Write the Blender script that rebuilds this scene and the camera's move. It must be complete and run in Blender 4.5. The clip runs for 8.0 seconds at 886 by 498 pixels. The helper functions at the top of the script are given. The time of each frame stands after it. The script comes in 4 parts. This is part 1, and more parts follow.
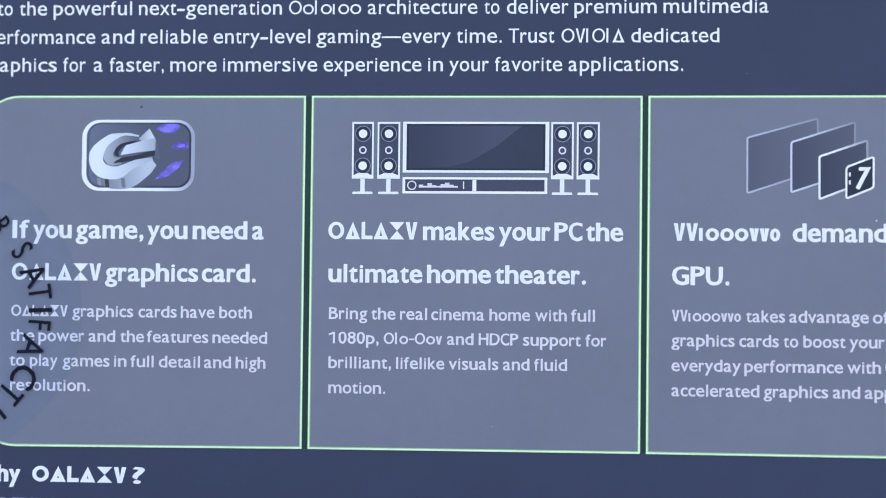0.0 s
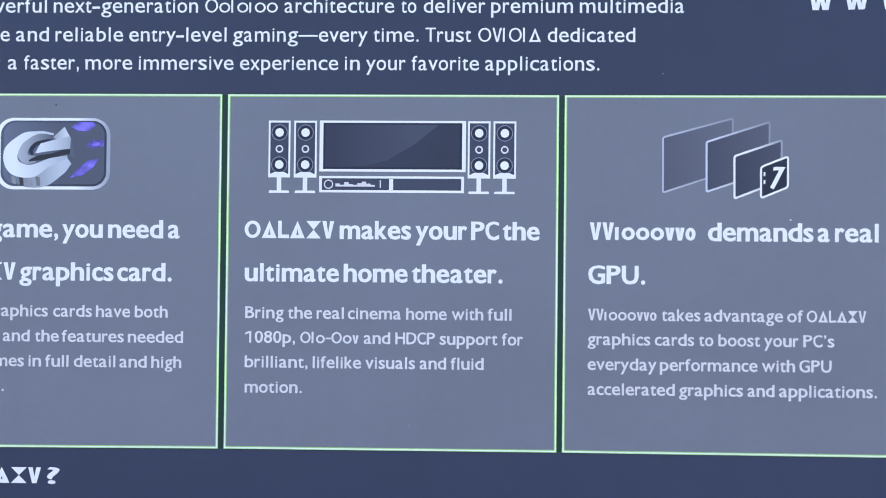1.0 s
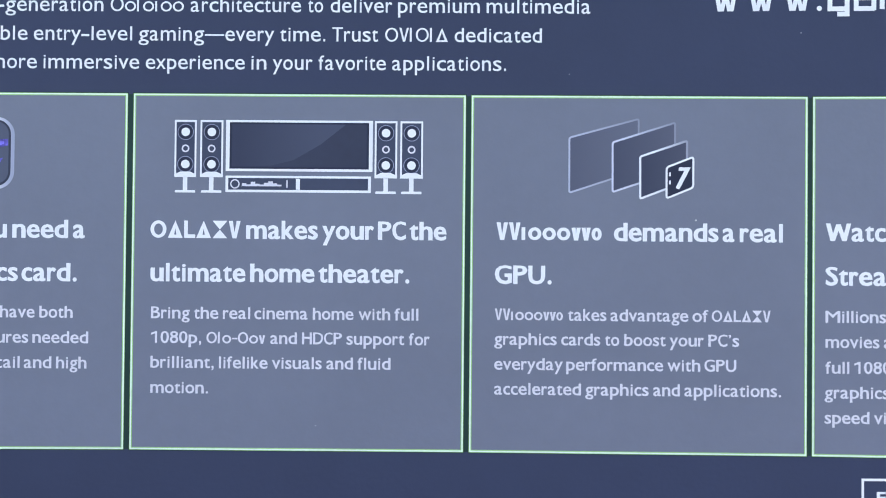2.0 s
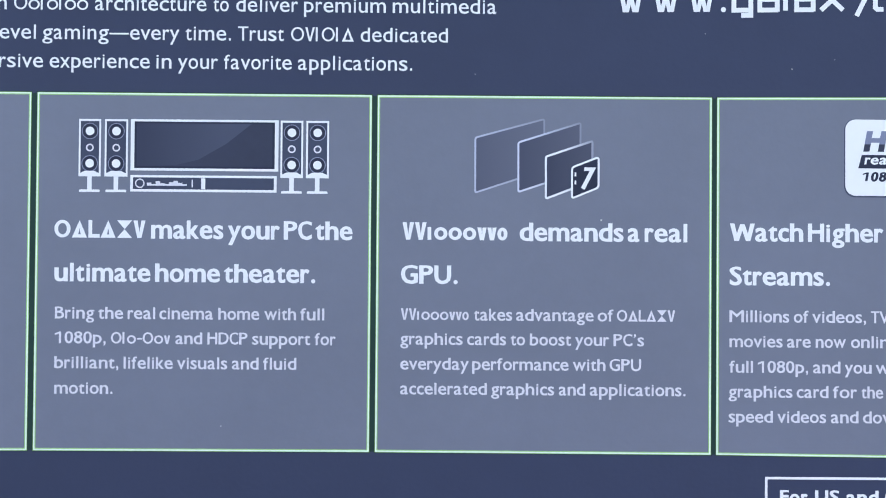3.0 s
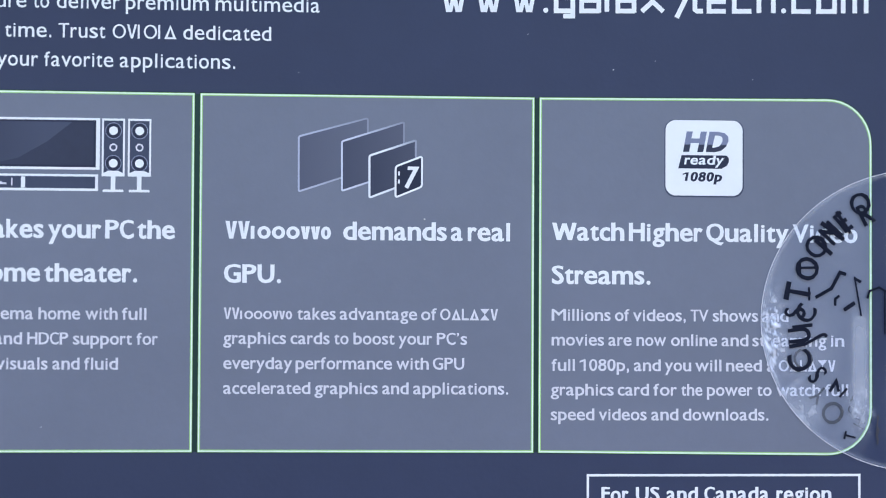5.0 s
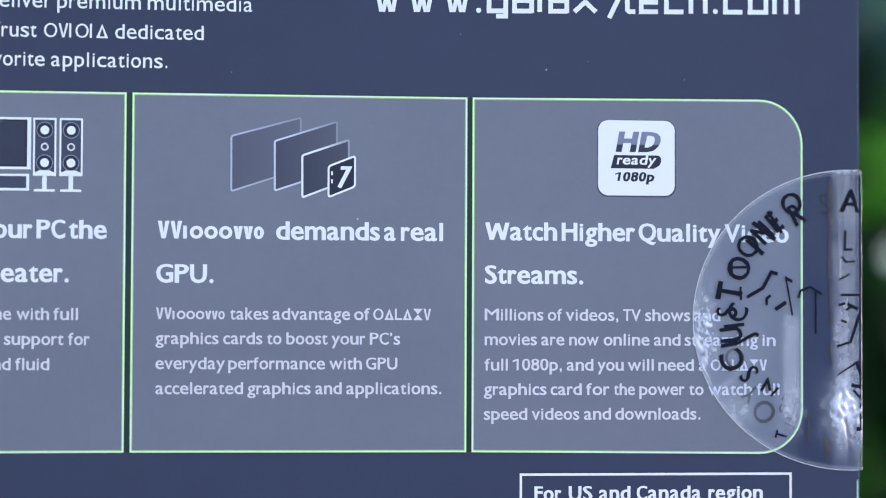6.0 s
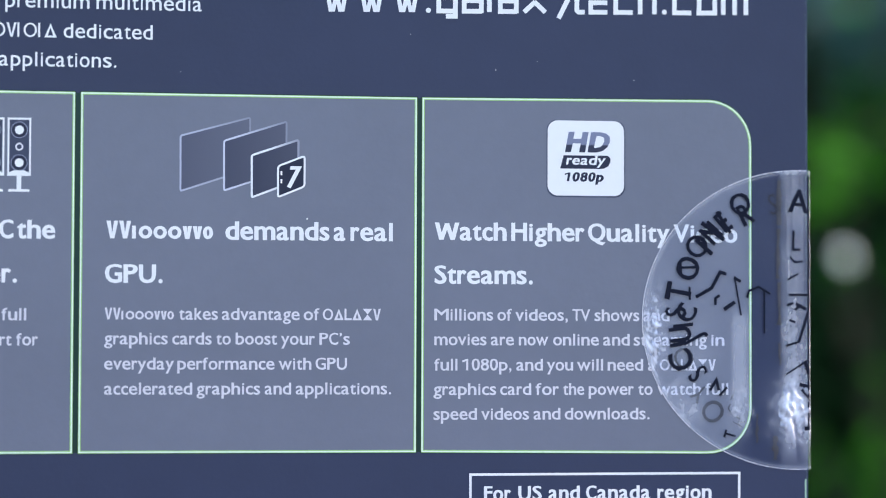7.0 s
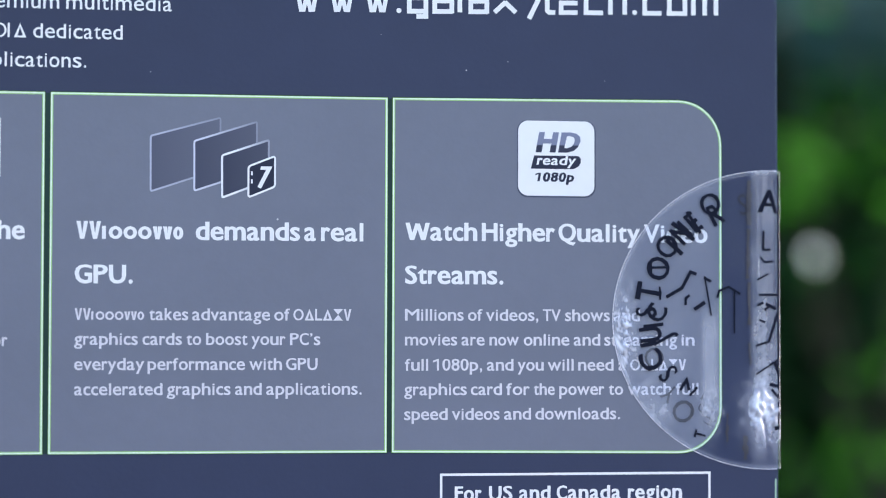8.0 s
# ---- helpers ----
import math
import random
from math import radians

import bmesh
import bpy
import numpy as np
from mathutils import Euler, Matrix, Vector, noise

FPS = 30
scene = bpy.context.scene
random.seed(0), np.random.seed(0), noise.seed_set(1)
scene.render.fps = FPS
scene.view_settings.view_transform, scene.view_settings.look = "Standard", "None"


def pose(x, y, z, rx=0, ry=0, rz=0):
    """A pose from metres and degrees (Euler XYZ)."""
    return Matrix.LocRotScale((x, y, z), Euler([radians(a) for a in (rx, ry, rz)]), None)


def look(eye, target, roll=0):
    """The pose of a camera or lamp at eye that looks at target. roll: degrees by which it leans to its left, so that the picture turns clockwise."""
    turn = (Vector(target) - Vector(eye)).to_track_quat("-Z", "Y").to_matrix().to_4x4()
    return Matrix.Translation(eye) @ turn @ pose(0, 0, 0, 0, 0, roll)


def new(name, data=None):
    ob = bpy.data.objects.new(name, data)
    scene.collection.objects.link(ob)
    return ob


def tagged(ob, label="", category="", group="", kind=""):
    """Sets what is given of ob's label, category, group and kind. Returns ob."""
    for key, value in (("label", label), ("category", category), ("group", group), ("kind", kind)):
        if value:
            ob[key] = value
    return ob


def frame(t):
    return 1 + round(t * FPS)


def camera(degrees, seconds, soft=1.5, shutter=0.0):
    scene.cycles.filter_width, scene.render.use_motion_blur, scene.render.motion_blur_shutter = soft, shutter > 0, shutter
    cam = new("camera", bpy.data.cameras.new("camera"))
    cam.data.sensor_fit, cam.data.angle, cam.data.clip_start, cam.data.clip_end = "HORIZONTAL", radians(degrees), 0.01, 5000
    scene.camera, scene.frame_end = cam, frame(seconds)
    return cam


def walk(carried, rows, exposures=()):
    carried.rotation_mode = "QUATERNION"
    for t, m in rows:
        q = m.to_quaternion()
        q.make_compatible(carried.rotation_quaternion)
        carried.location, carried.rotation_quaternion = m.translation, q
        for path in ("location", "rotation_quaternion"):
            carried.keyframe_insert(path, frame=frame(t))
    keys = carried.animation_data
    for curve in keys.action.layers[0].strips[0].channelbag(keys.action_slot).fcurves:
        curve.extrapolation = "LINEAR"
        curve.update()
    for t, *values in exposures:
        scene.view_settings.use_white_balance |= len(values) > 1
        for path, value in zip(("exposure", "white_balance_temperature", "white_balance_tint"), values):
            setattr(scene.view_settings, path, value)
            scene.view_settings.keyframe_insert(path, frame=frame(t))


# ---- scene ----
# The place: a printed carton on a garden table, seen by a camera that pans on a tripod; shrubs behind.
DIST = 0.45          # eye to the carton's front
TABLE = 0.75
EYE = TABLE + 0.0675
cam = camera(22.17, 8.0, soft=1.0)
cam.data.dof.use_dof = True
cam.data.dof.focus_distance = 0.453
cam.data.dof.aperture_fstop = 8.0

# seconds, pan to the right, tilt up, lean (degrees)
ROWS = [
    (0.0, -6.034, 1.943, 0.613), (0.5, -5.001, 1.938, 0.605), (1.0, -3.923, 1.940, 0.570), (1.5, -2.857, 1.952, 0.545), (1.7, -2.354, 1.955, 0.530),
    (2.8, 0.406, 1.972, 0.447), (3.0, 0.820, 1.974, 0.433), (3.5, 2.009, 1.974, 0.404), (4.0, 3.144, 1.973, 0.361), (4.5, 4.233, 1.974, 0.331), (4.7, 4.657, 1.975, 0.315),
    (5.8, 6.731, 1.977, 0.235), (6.0, 6.988, 1.978, 0.222), (6.5, 7.689, 1.982, 0.205), (7.0, 8.264, 1.984, 0.185), (7.5, 8.725, 1.987, 0.155), (8.0, 9.009, 1.991, 0.134),
]
walk(cam, [(t, pose(0, 0, EYE, 0, 0, -pan) @ pose(0, 0, 0, 90 + tilt) @ pose(0, 0, 0, 0, 0, lean)) for t, pan, tilt, lean in ROWS],
     exposures=((0.0, 2.22, 6950, 22), (4.0, 2.18, 6950, 22), (8.0, 2.16, 6950, 22)))

# ---- light: clear sky, the sun high at the right and a little behind the carton, so that its front lies in open shade
SUN = Vector((0.80, 0.22, 0.62)).normalized()
world = bpy.data.worlds.new("sky")
scene.world = world
world.use_nodes = True
wn = world.node_tree.nodes
sky = wn.new("ShaderNodeTexSky")
sky.sky_type, sky.sun_disc = "NISHITA", False
sky.sun_elevation, sky.sun_rotation = math.asin(SUN.z), math.atan2(SUN.x, SUN.y)
wn["Background"].inputs["Strength"].default_value = 0.12
world.node_tree.links.new(sky.outputs["Color"], wn["Background"].inputs["Color"])
sun = new("sun", bpy.data.lights.new("sun", "SUN"))
sun.data.energy, sun.data.angle, sun.data.color = 3.5, radians(0.55), (1.0, 0.97, 0.93)
sun.matrix_world = look(SUN * 20, (0, 0, 0))


# ---- materials
def material(name, base, rough=0.5, metal=0.0, vary=0.06, scale=40.0, bump=0.0, bump_scale=400.0, spec=0.2, trans=0.0, coat=0.0):
    """A surface with variation at two scales and fine relief."""
    m = bpy.data.materials.new(name)
    m.use_nodes = True
    n, link = m.node_tree.nodes, m.node_tree.links.new
    b = n["Principled BSDF"]
    b.inputs["Roughness"].default_value, b.inputs["Metallic"].default_value = rough, metal
    b.inputs["Specular IOR Level"].default_value = spec
    b.inputs["Coat Weight"].default_value = coat
    co = n.new("ShaderNodeTexCoord")
    big, small = n.new("ShaderNodeTexNoise"), n.new("ShaderNodeTexNoise")
    big.inputs["Scale"].default_value, big.inputs["Detail"].default_value = scale, 4
    small.inputs["Scale"].default_value, small.inputs["Detail"].default_value = scale * 14, 3
    mix = n.new("ShaderNodeMath")
    mix.operation = "MULTIPLY_ADD"
    mix.inputs[1].default_value = 0.35
    for t in (big, small):
        link(co.outputs["Object"], t.inputs["Vector"])
    link(small.outputs["Fac"], mix.inputs[0])
    link(big.outputs["Fac"], mix.inputs[2])
    ramp = n.new("ShaderNodeMapRange")
    ramp.inputs["From Min"].default_value, ramp.inputs["From Max"].default_value = 0.4, 0.95
    ramp.inputs["To Min"].default_value, ramp.inputs["To Max"].default_value = 1 - vary, 1 + vary
    link(mix.outputs[0], ramp.inputs["Value"])
    tone = n.new("ShaderNodeVectorMath")
    tone.operation = "SCALE"
    tone.inputs[0].default_value = base
    link(ramp.outputs["Result"], tone.inputs["Scale"])
    link(tone.outputs["Vector"], b.inputs["Base Color"])
    if bump:
        fine = n.new("ShaderNodeTexNoise")
        fine.inputs["Scale"].default_value, fine.inputs["Detail"].default_value = bump_scale, 3
        link(co.outputs["Object"], fine.inputs["Vector"])
        bp = n.new("ShaderNodeBump")
        bp.inputs["Strength"].default_value, bp.inputs["Distance"].default_value = bump, 0.0006
        link(fine.outputs["Fac"], bp.inputs["Height"])
        link(bp.outputs["Normal"], b.inputs["Normal"])
    if trans:
        leafy = n.new("ShaderNodeBsdfTranslucent")
        link(tone.outputs["Vector"], leafy.inputs["Color"])
        both = n.new("ShaderNodeMixShader")
        both.inputs[0].default_value = trans
        link(b.outputs[0], both.inputs[1])
        link(leafy.outputs[0], both.inputs[2])
        link(both.outputs[0], n["Material Output"].inputs["Surface"])
    return m


CARD = material("slate_card", (0.037, 0.049, 0.095), 0.36, vary=0.10, scale=9, bump=0.05, bump_scale=900, spec=0.18)
PANEL = material("grey_ink", (0.171, 0.189, 0.241), 0.36, vary=0.07, scale=22, bump=0.05, bump_scale=900, spec=0.2)
WHITE = material("white_ink", (0.86, 0.87, 0.88), 0.45, vary=0.03, scale=60)
PALE = material("pale_lilac_ink", (0.72, 0.71, 0.755), 0.45, vary=0.05, scale=60)
GREEN = material("green_ink", (0.34, 0.64, 0.20), 0.45, vary=0.08, scale=80)
GLOW = material("mint_ink", (0.78, 0.93, 0.76), 0.45, vary=0.05, scale=80)
PINE = material("dark_green_ink", (0.010, 0.040, 0.032), 0.4, vary=0.15, scale=60)
NAVY = material("navy_ink", (0.050, 0.062, 0.105), 0.38, vary=0.10, scale=60)
MIDNIGHT = material("midnight_ink", (0.020, 0.026, 0.055), 0.38, vary=0.10, scale=60)
SCREEN = material("screen_ink", (0.034, 0.042, 0.076), 0.36, vary=0.12, scale=40)
STEEL = material("steel_blue_ink", (0.10, 0.118, 0.175), 0.4, vary=0.10, scale=60)
MIST = material("grey_blue_ink", (0.30, 0.325, 0.43), 0.4, vary=0.08, scale=60)
VIOLET = material("violet_ink", (0.17, 0.14, 0.62), 0.4, vary=0.8, scale=420)
GLINT = material("pale_violet_ink", (0.23, 0.20, 0.76), 0.4, vary=0.5, scale=300)
INK = material("black_ink", (0.010, 0.013, 0.026), 0.5, vary=0.2, scale=150, spec=0.05)
SMOKE = material("smoky_ink", (0.030, 0.034, 0.050), 0.4, vary=0.3, scale=150)
EDGE = material("worn_green_card_edge", (0.42, 0.66, 0.48), 0.5, vary=0.6, scale=70, bump=0.2, bump_scale=500)
DUST = material("pale_dust", (0.6, 0.6, 0.6), 0.9)
TABLETOP = material("dark_table", (0.075, 0.064, 0.056), 0.55, vary=0.15, scale=6, bump=0.1, bump_scale=200)
LAWN = material("lawn", (0.035, 0.080, 0.028), 0.9, vary=0.5, scale=2.0, bump=0.5, bump_scale=60)
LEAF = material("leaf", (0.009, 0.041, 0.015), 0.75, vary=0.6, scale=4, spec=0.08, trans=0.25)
# lighter copy of the leaf green, standing in for sun on the leaves
SUNLIT_LEAF = material("sunlit_leaf", (0.024, 0.150, 0.010), 0.7, vary=0.3, scale=9, spec=0.08, trans=0.40)
BARK = material("bark", (0.020, 0.022, 0.014), 0.9, vary=0.4, scale=30, bump=0.6, bump_scale=150)
SPARKLE = material("white_sparkle", (0.88, 0.95, 0.93), 0.6, vary=0.05, scale=60, trans=0.45)


def fade(name, first, second, start, end, axis="X"):
    """Printed ink that runs from one tint to another between two places on the card (millimetres)."""
    m = material(name, first, 0.4)
    n, link = m.node_tree.nodes, m.node_tree.links.new
    co, xyz, span, mix = n.new("ShaderNodeTexCoord"), n.new("ShaderNodeSeparateXYZ"), n.new("ShaderNodeMapRange"), n.new("ShaderNodeMix")
    span.inputs["From Min"].default_value, span.inputs["From Max"].default_value = start / 1000, end / 1000
    mix.data_type = "RGBA"
    mix.inputs["A"].default_value, mix.inputs["B"].default_value = (*first, 1), (*second, 1)
    link(co.outputs["Object"], xyz.inputs[0])
    link(xyz.outputs[axis], span.inputs["Value"])
    link(span.outputs["Result"], mix.inputs["Factor"])
    link(mix.outputs["Result"], n["Principled BSDF"].inputs["Base Color"])
    return m


def film_material():
    """Clear wrinkled sticker film: see-through, a little milky, with a glossy top."""
    m = bpy.data.materials.new("clear_film")
    m.use_nodes = True
    n, link = m.node_tree.nodes, m.node_tree.links.new
    n.remove(n["Principled BSDF"])
    clear, milk, gloss = n.new("ShaderNodeBsdfTransparent"), n.new("ShaderNodeBsdfDiffuse"), n.new("ShaderNodeBsdfGlossy")
    clear.inputs["Color"].default_value = (0.925, 0.955, 1.0, 1)
    milk.inputs["Color"].default_value = (0.78, 0.83, 0.95, 1)
    gloss.inputs["Roughness"].default_value = 0.08
    co, wr = n.new("ShaderNodeTexCoord"), n.new("ShaderNodeTexNoise")
    wr.inputs["Scale"].default_value, wr.inputs["Detail"].default_value = 160, 5
    link(co.outputs["Object"], wr.inputs["Vector"])
    bp = n.new("ShaderNodeBump")
    bp.inputs["Strength"].default_value, bp.inputs["Distance"].default_value = 0.25, 0.0008
    link(wr.outputs["Fac"], bp.inputs["Height"])
    link(bp.outputs["Normal"], gloss.inputs["Normal"])
    haze, top = n.new("ShaderNodeMixShader"), n.new("ShaderNodeMixShader")
    blot = n.new("ShaderNodeTexNoise")
    blot.inputs["Scale"].default_value = 55
    link(co.outputs["Object"], blot.inputs["Vector"])
    amount = n.new("ShaderNodeMapRange")
    amount.inputs["From Min"].default_value, amount.inputs["From Max"].default_value = 0.52, 0.80
    amount.inputs["To Min"].default_value, amount.inputs["To Max"].default_value = 0.0, 0.03
    link(blot.outputs["Fac"], amount.inputs["Value"])
    # white per vertex: whitened creases, and reflections of the sky painted in
    milk_glare, more = n.new("ShaderNodeAttribute"), n.new("ShaderNodeMath")
    milk_glare.attribute_name, more.operation, more.use_clamp = "milk_glare", "ADD", True
    link(milk_glare.outputs["Fac"], more.inputs[0])
    link(amount.outputs["Result"], more.inputs[1])
    link(more.outputs[0], haze.inputs[0])
    link(clear.outputs[0], haze.inputs[1])
    link(milk.outputs[0], haze.inputs[2])
    shine = n.new("ShaderNodeMath")                # folded film shines more than film that lies flat on the card
    shine.operation, shine.inputs[1].default_value, shine.inputs[2].default_value = "MULTIPLY_ADD", 0.10, 0.003
    link(milk_glare.outputs["Fac"], shine.inputs[0])
    link(shine.outputs[0], top.inputs[0])
    link(haze.outputs[0], top.inputs[1])
    link(gloss.outputs[0], top.inputs[2])
    link(top.outputs[0], n["Material Output"].inputs["Surface"])
    return m


FILM = film_material()


# ---- builders
def part(name, bm, mat, parent=None, label="", smooth=False):
    """One mesh object from a bmesh, under a thing or a part."""
    me = bpy.data.meshes.new(name)
    bm.to_mesh(me)
    bm.free()
    if smooth:
        me.shade_smooth()
    me.materials.append(mat)
    ob = new(name, me)
    ob.parent = parent
    if label:
        tagged(ob, label)
    return ob


def block(bm, x0, x1, y0, y1, z0, z1):
    vs = [bm.verts.new((x, y, z)) for z in (z0, z1) for y in (y0, y1) for x in (x0, x1)]
    for q in ((0, 2, 3, 1), (4, 5, 7, 6), (0, 1, 5, 4), (2, 6, 7, 3), (0, 4, 6, 2), (1, 3, 7, 5)):
        bm.faces.new([vs[i] for i in q])


HALF, HIGH, DEEP, ROUND = 0.1488, 0.198, 0.058, 0.0005


# print on the carton's front: x and z in millimetres from the middle of its bottom edge, layer in millimetres off the card
def spot(x, z, layer):
    return (x / 1000, -DEEP / 2 - layer / 1000, z / 1000)


def poly(bm, pts, layer):
    return bm.faces.new([bm.verts.new(spot(x, z, layer)) for x, z in pts])


def rounded(x0, z0, x1, z1, radii):
    """Counter-clockwise outline; radii: bottom left, bottom right, top right, top left."""
    pts = []
    for (cx, cz, a), r in zip(((x0, z0, 180), (x1, z0, 270), (x1, z1, 0), (x0, z1, 90)), radii):
        mx, mz = cx + (r if cx == x0 else -r), cz + (r if cz == z0 else -r)
        steps = 10 if r else 0
        for i in range(steps + 1):
            w = radians(a + 90 * i / steps) if steps else 0
            pts.append((mx + r * math.cos(w), mz + r * math.sin(w)) if steps else (cx, cz))
    return pts


def grown(x0, z0, x1, z1, radii, d):
    return rounded(x0 - d, z0 - d, x1 + d, z1 + d, [r + d if r else 0 for r in radii])


def rim(bm, outer, inner, layer):
    a = [bm.verts.new(spot(x, z, layer)) for x, z in outer]
    b = [bm.verts.new(spot(x, z, layer)) for x, z in inner]
    for i in range(len(a)):
        j = (i + 1) % len(a)
        bm.faces.new((a[i], a[j], b[j], b[i]))


def oval(cx, cz, rx, rz, turn=0.0, count=28, start=0.0, sweep=360.0):
    c, s, pts = math.cos(radians(turn)), math.sin(radians(turn)), []
    for i in range(count):
        w = radians(start + sweep * i / (count if sweep >= 360 else count - 1))
        x, z = rx * math.cos(w), rz * math.sin(w)
        pts.append((cx + x * c - z * s, cz + x * s + z * c))
    return pts


def stroke(bm, pts, wide, layer, cap=True):
    """A line of even width through the points, with mitred corners."""
    p = [Vector(q) for q in pts]
    rails = []
    for i in range(len(p)):
        a = (p[i] - p[i - 1]).normalized() if i else (p[1] - p[0]).normalized()
        b = (p[i + 1] - p[i]).normalized() if i < len(p) - 1 else a
        t = (a + b).normalized()
        nrm = Vector((-t.y, t.x))
        d = wide / 2 / max(0.45, nrm.dot(Vector((-a.y, a.x))))
        q = p[i] - a * wide * 0.15 if cap and i == 0 else p[i] + b * wide * 0.15 if cap and i == len(p) - 1 else p[i]
        rails.append((bm.verts.new(spot(*(q - nrm * d), layer)), bm.verts.new(spot(*(q + nrm * d), layer))))
    for (a, b), (c, d) in zip(rails, rails[1:]):
        bm.faces.new((a, c, d, b))


GLYPHS = {}


def glyphs(text):
    """Flat faces of a word in the built-in font at size 1: points, polygons, and at each point the way out of the stroke."""
    if text not in GLYPHS:
        cu = bpy.data.curves.new("word", "FONT")
        cu.body, cu.size, cu.fill_mode, cu.resolution_u = text, 1.0, "FRONT", 3
        ob = new("word", cu)
        bpy.context.view_layer.update()
        ev = ob.evaluated_get(bpy.context.evaluated_depsgraph_get())
        bm = bmesh.new()
        bm.from_mesh(ev.to_mesh())
        ev.to_mesh_clear()
        bmesh.ops.remove_doubles(bm, verts=bm.verts[:], dist=1e-5)
        bm.verts.index_update()
        way = [Vector((0, 0)) for _ in bm.verts]
        for e in bm.edges:
            if len(e.link_faces) == 1:
                p, q = e.verts
                d = (q.co - p.co).to_2d()
                side = Vector((d.y, -d.x)).normalized()
                if side.dot((e.link_faces[0].calc_center_median() - p.co).to_2d()) > 0:
                    side = -side
                way[p.index] += side
                way[q.index] += side
        way = [(w / max(0.7, w.length_squared / 2)) if w.length > 1e-6 else w for w in way]
        GLYPHS[text] = ([(v.co.x, v.co.y) for v in bm.verts], [tuple(v.index for v in f.verts) for f in bm.faces], [tuple(w) for w in way])
        bm.free()
        bpy.data.objects.remove(ob)
        bpy.data.curves.remove(cu)
    return GLYPHS[text]


def plain_shapes(bm, codes, x0, x1, z, cap, w, layer):
    """O o s: ring, A: triangle, V v: chevron, X: two triangles, N n: frame, L: corner, I l i: bar, -: dash."""
    wide = {"I": 0.46, "l": 0.42, "i": 0.42, "-": 0.55, "V": 0.80, "v": 0.64, "L": 0.75, "o": 0.92, "n": 0.92, "s": 0.70, "O": 1.08}
    total = sum(wide.get(c, 1.0) for c in codes)
    a = x0
    for c in codes:
        step = (x1 - x0) * wide.get(c, 1.0) / total
        b, m = a + step * 0.92, a + step * 0.46
        top = z + cap * (0.73 if c in "ovnis" else 1.0)
        mid = (z + top) / 2
        if c in "Oos":
            rim(bm, oval(m, mid, (b - a) / 2, (top - z) / 2), oval(m, mid, (b - a) / 2 - w, (top - z) / 2 - w * 0.85), layer)
        elif c == "A":
            rim(bm, ((a, z), (b, z), (m, top)), ((a + w * 1.7, z + w * 0.9), (b - w * 1.7, z + w * 0.9), (m, top - w * 2.1)), layer)
        elif c in "Vv":
            poly(bm, ((a, top), (m - w * 0.55, z), (m + w * 0.55, z), (b, top), (b - w * 1.1, top), (m, z + w * 1.5), (a + w * 1.1, top)), layer)
        elif c == "X":
            poly(bm, ((a, z), (b, z), (m, mid)), layer)
            poly(bm, ((a, top), (m, mid), (b, top)), layer)
        elif c in "Nn":
            rim(bm, rounded(a, z, b, top, (0, 0, 0, 0)), rounded(a + w, z + w * 0.8, b - w, top - w * 0.8, (0, 0, 0, 0)), layer)
        elif c == "L":
            poly(bm, ((a, z), (b, z), (b, z + w), (a + w, z + w), (a + w, top), (a, top)), layer)
        elif c == "-":
            poly(bm, ((a, mid - w * 0.8), (b, mid - w * 0.8), (b, mid), (a, mid)), layer)
        else:
            poly(bm, ((a, z), (a + w, z), (a + w, top), (a, top)), layer)
        a += step


# how much room each letter takes (thousandths of the body), and how its sides stand: s straight stem, r round, d slanting, o open
ROOM_BOLD = dict(zip("abcdefghijklmnopqrstuvwxyzACDGHIPQRSTUVWF01823.,'-?", (
    494, 537, 418, 537, 503, 316, 474, 537, 246, 255, 480, 246, 813, 537, 538, 537, 537, 355, 399, 347, 537, 473, 745, 459, 474, 397,
    606, 529, 630, 637, 630, 267, 532, 676, 563, 473, 495, 642, 575, 900, 459, 507, 507, 507, 507, 507, 267, 258, 233, 306, 463)))
ROOM_BOLD.update({"B": 561, "M": 874, "’": 233})
ROOM_PLAIN = dict(ROOM_BOLD, a=525, b=560, c=505, d=560, e=550, f=318, g=560, h=557, i=250, l=285, m=868, n=557, o=552, p=560, r=396, s=490,
                  t=345, u=557, v=492, w=755, x=488, y=492, T=540)
ROOM_PLAIN["-"], ROOM_PLAIN["—"] = 420, 1000
SIDES = {"s": 72, "r": 42, "d": 8, "o": 22}
LEFT = {c: k for k, cs in (("s", "bhiklmnpruBDFHIMPRU.,'"), ("o", "ftz-—"), ("d", "vwxyATVW1")) for c in cs}
RIGHT = {c: k for k, cs in (("s", "adhilmnquGHIMU.,'"), ("o", "cfrtzCF-—?"), ("d", "gkvwxyARTVW1")) for c in cs}


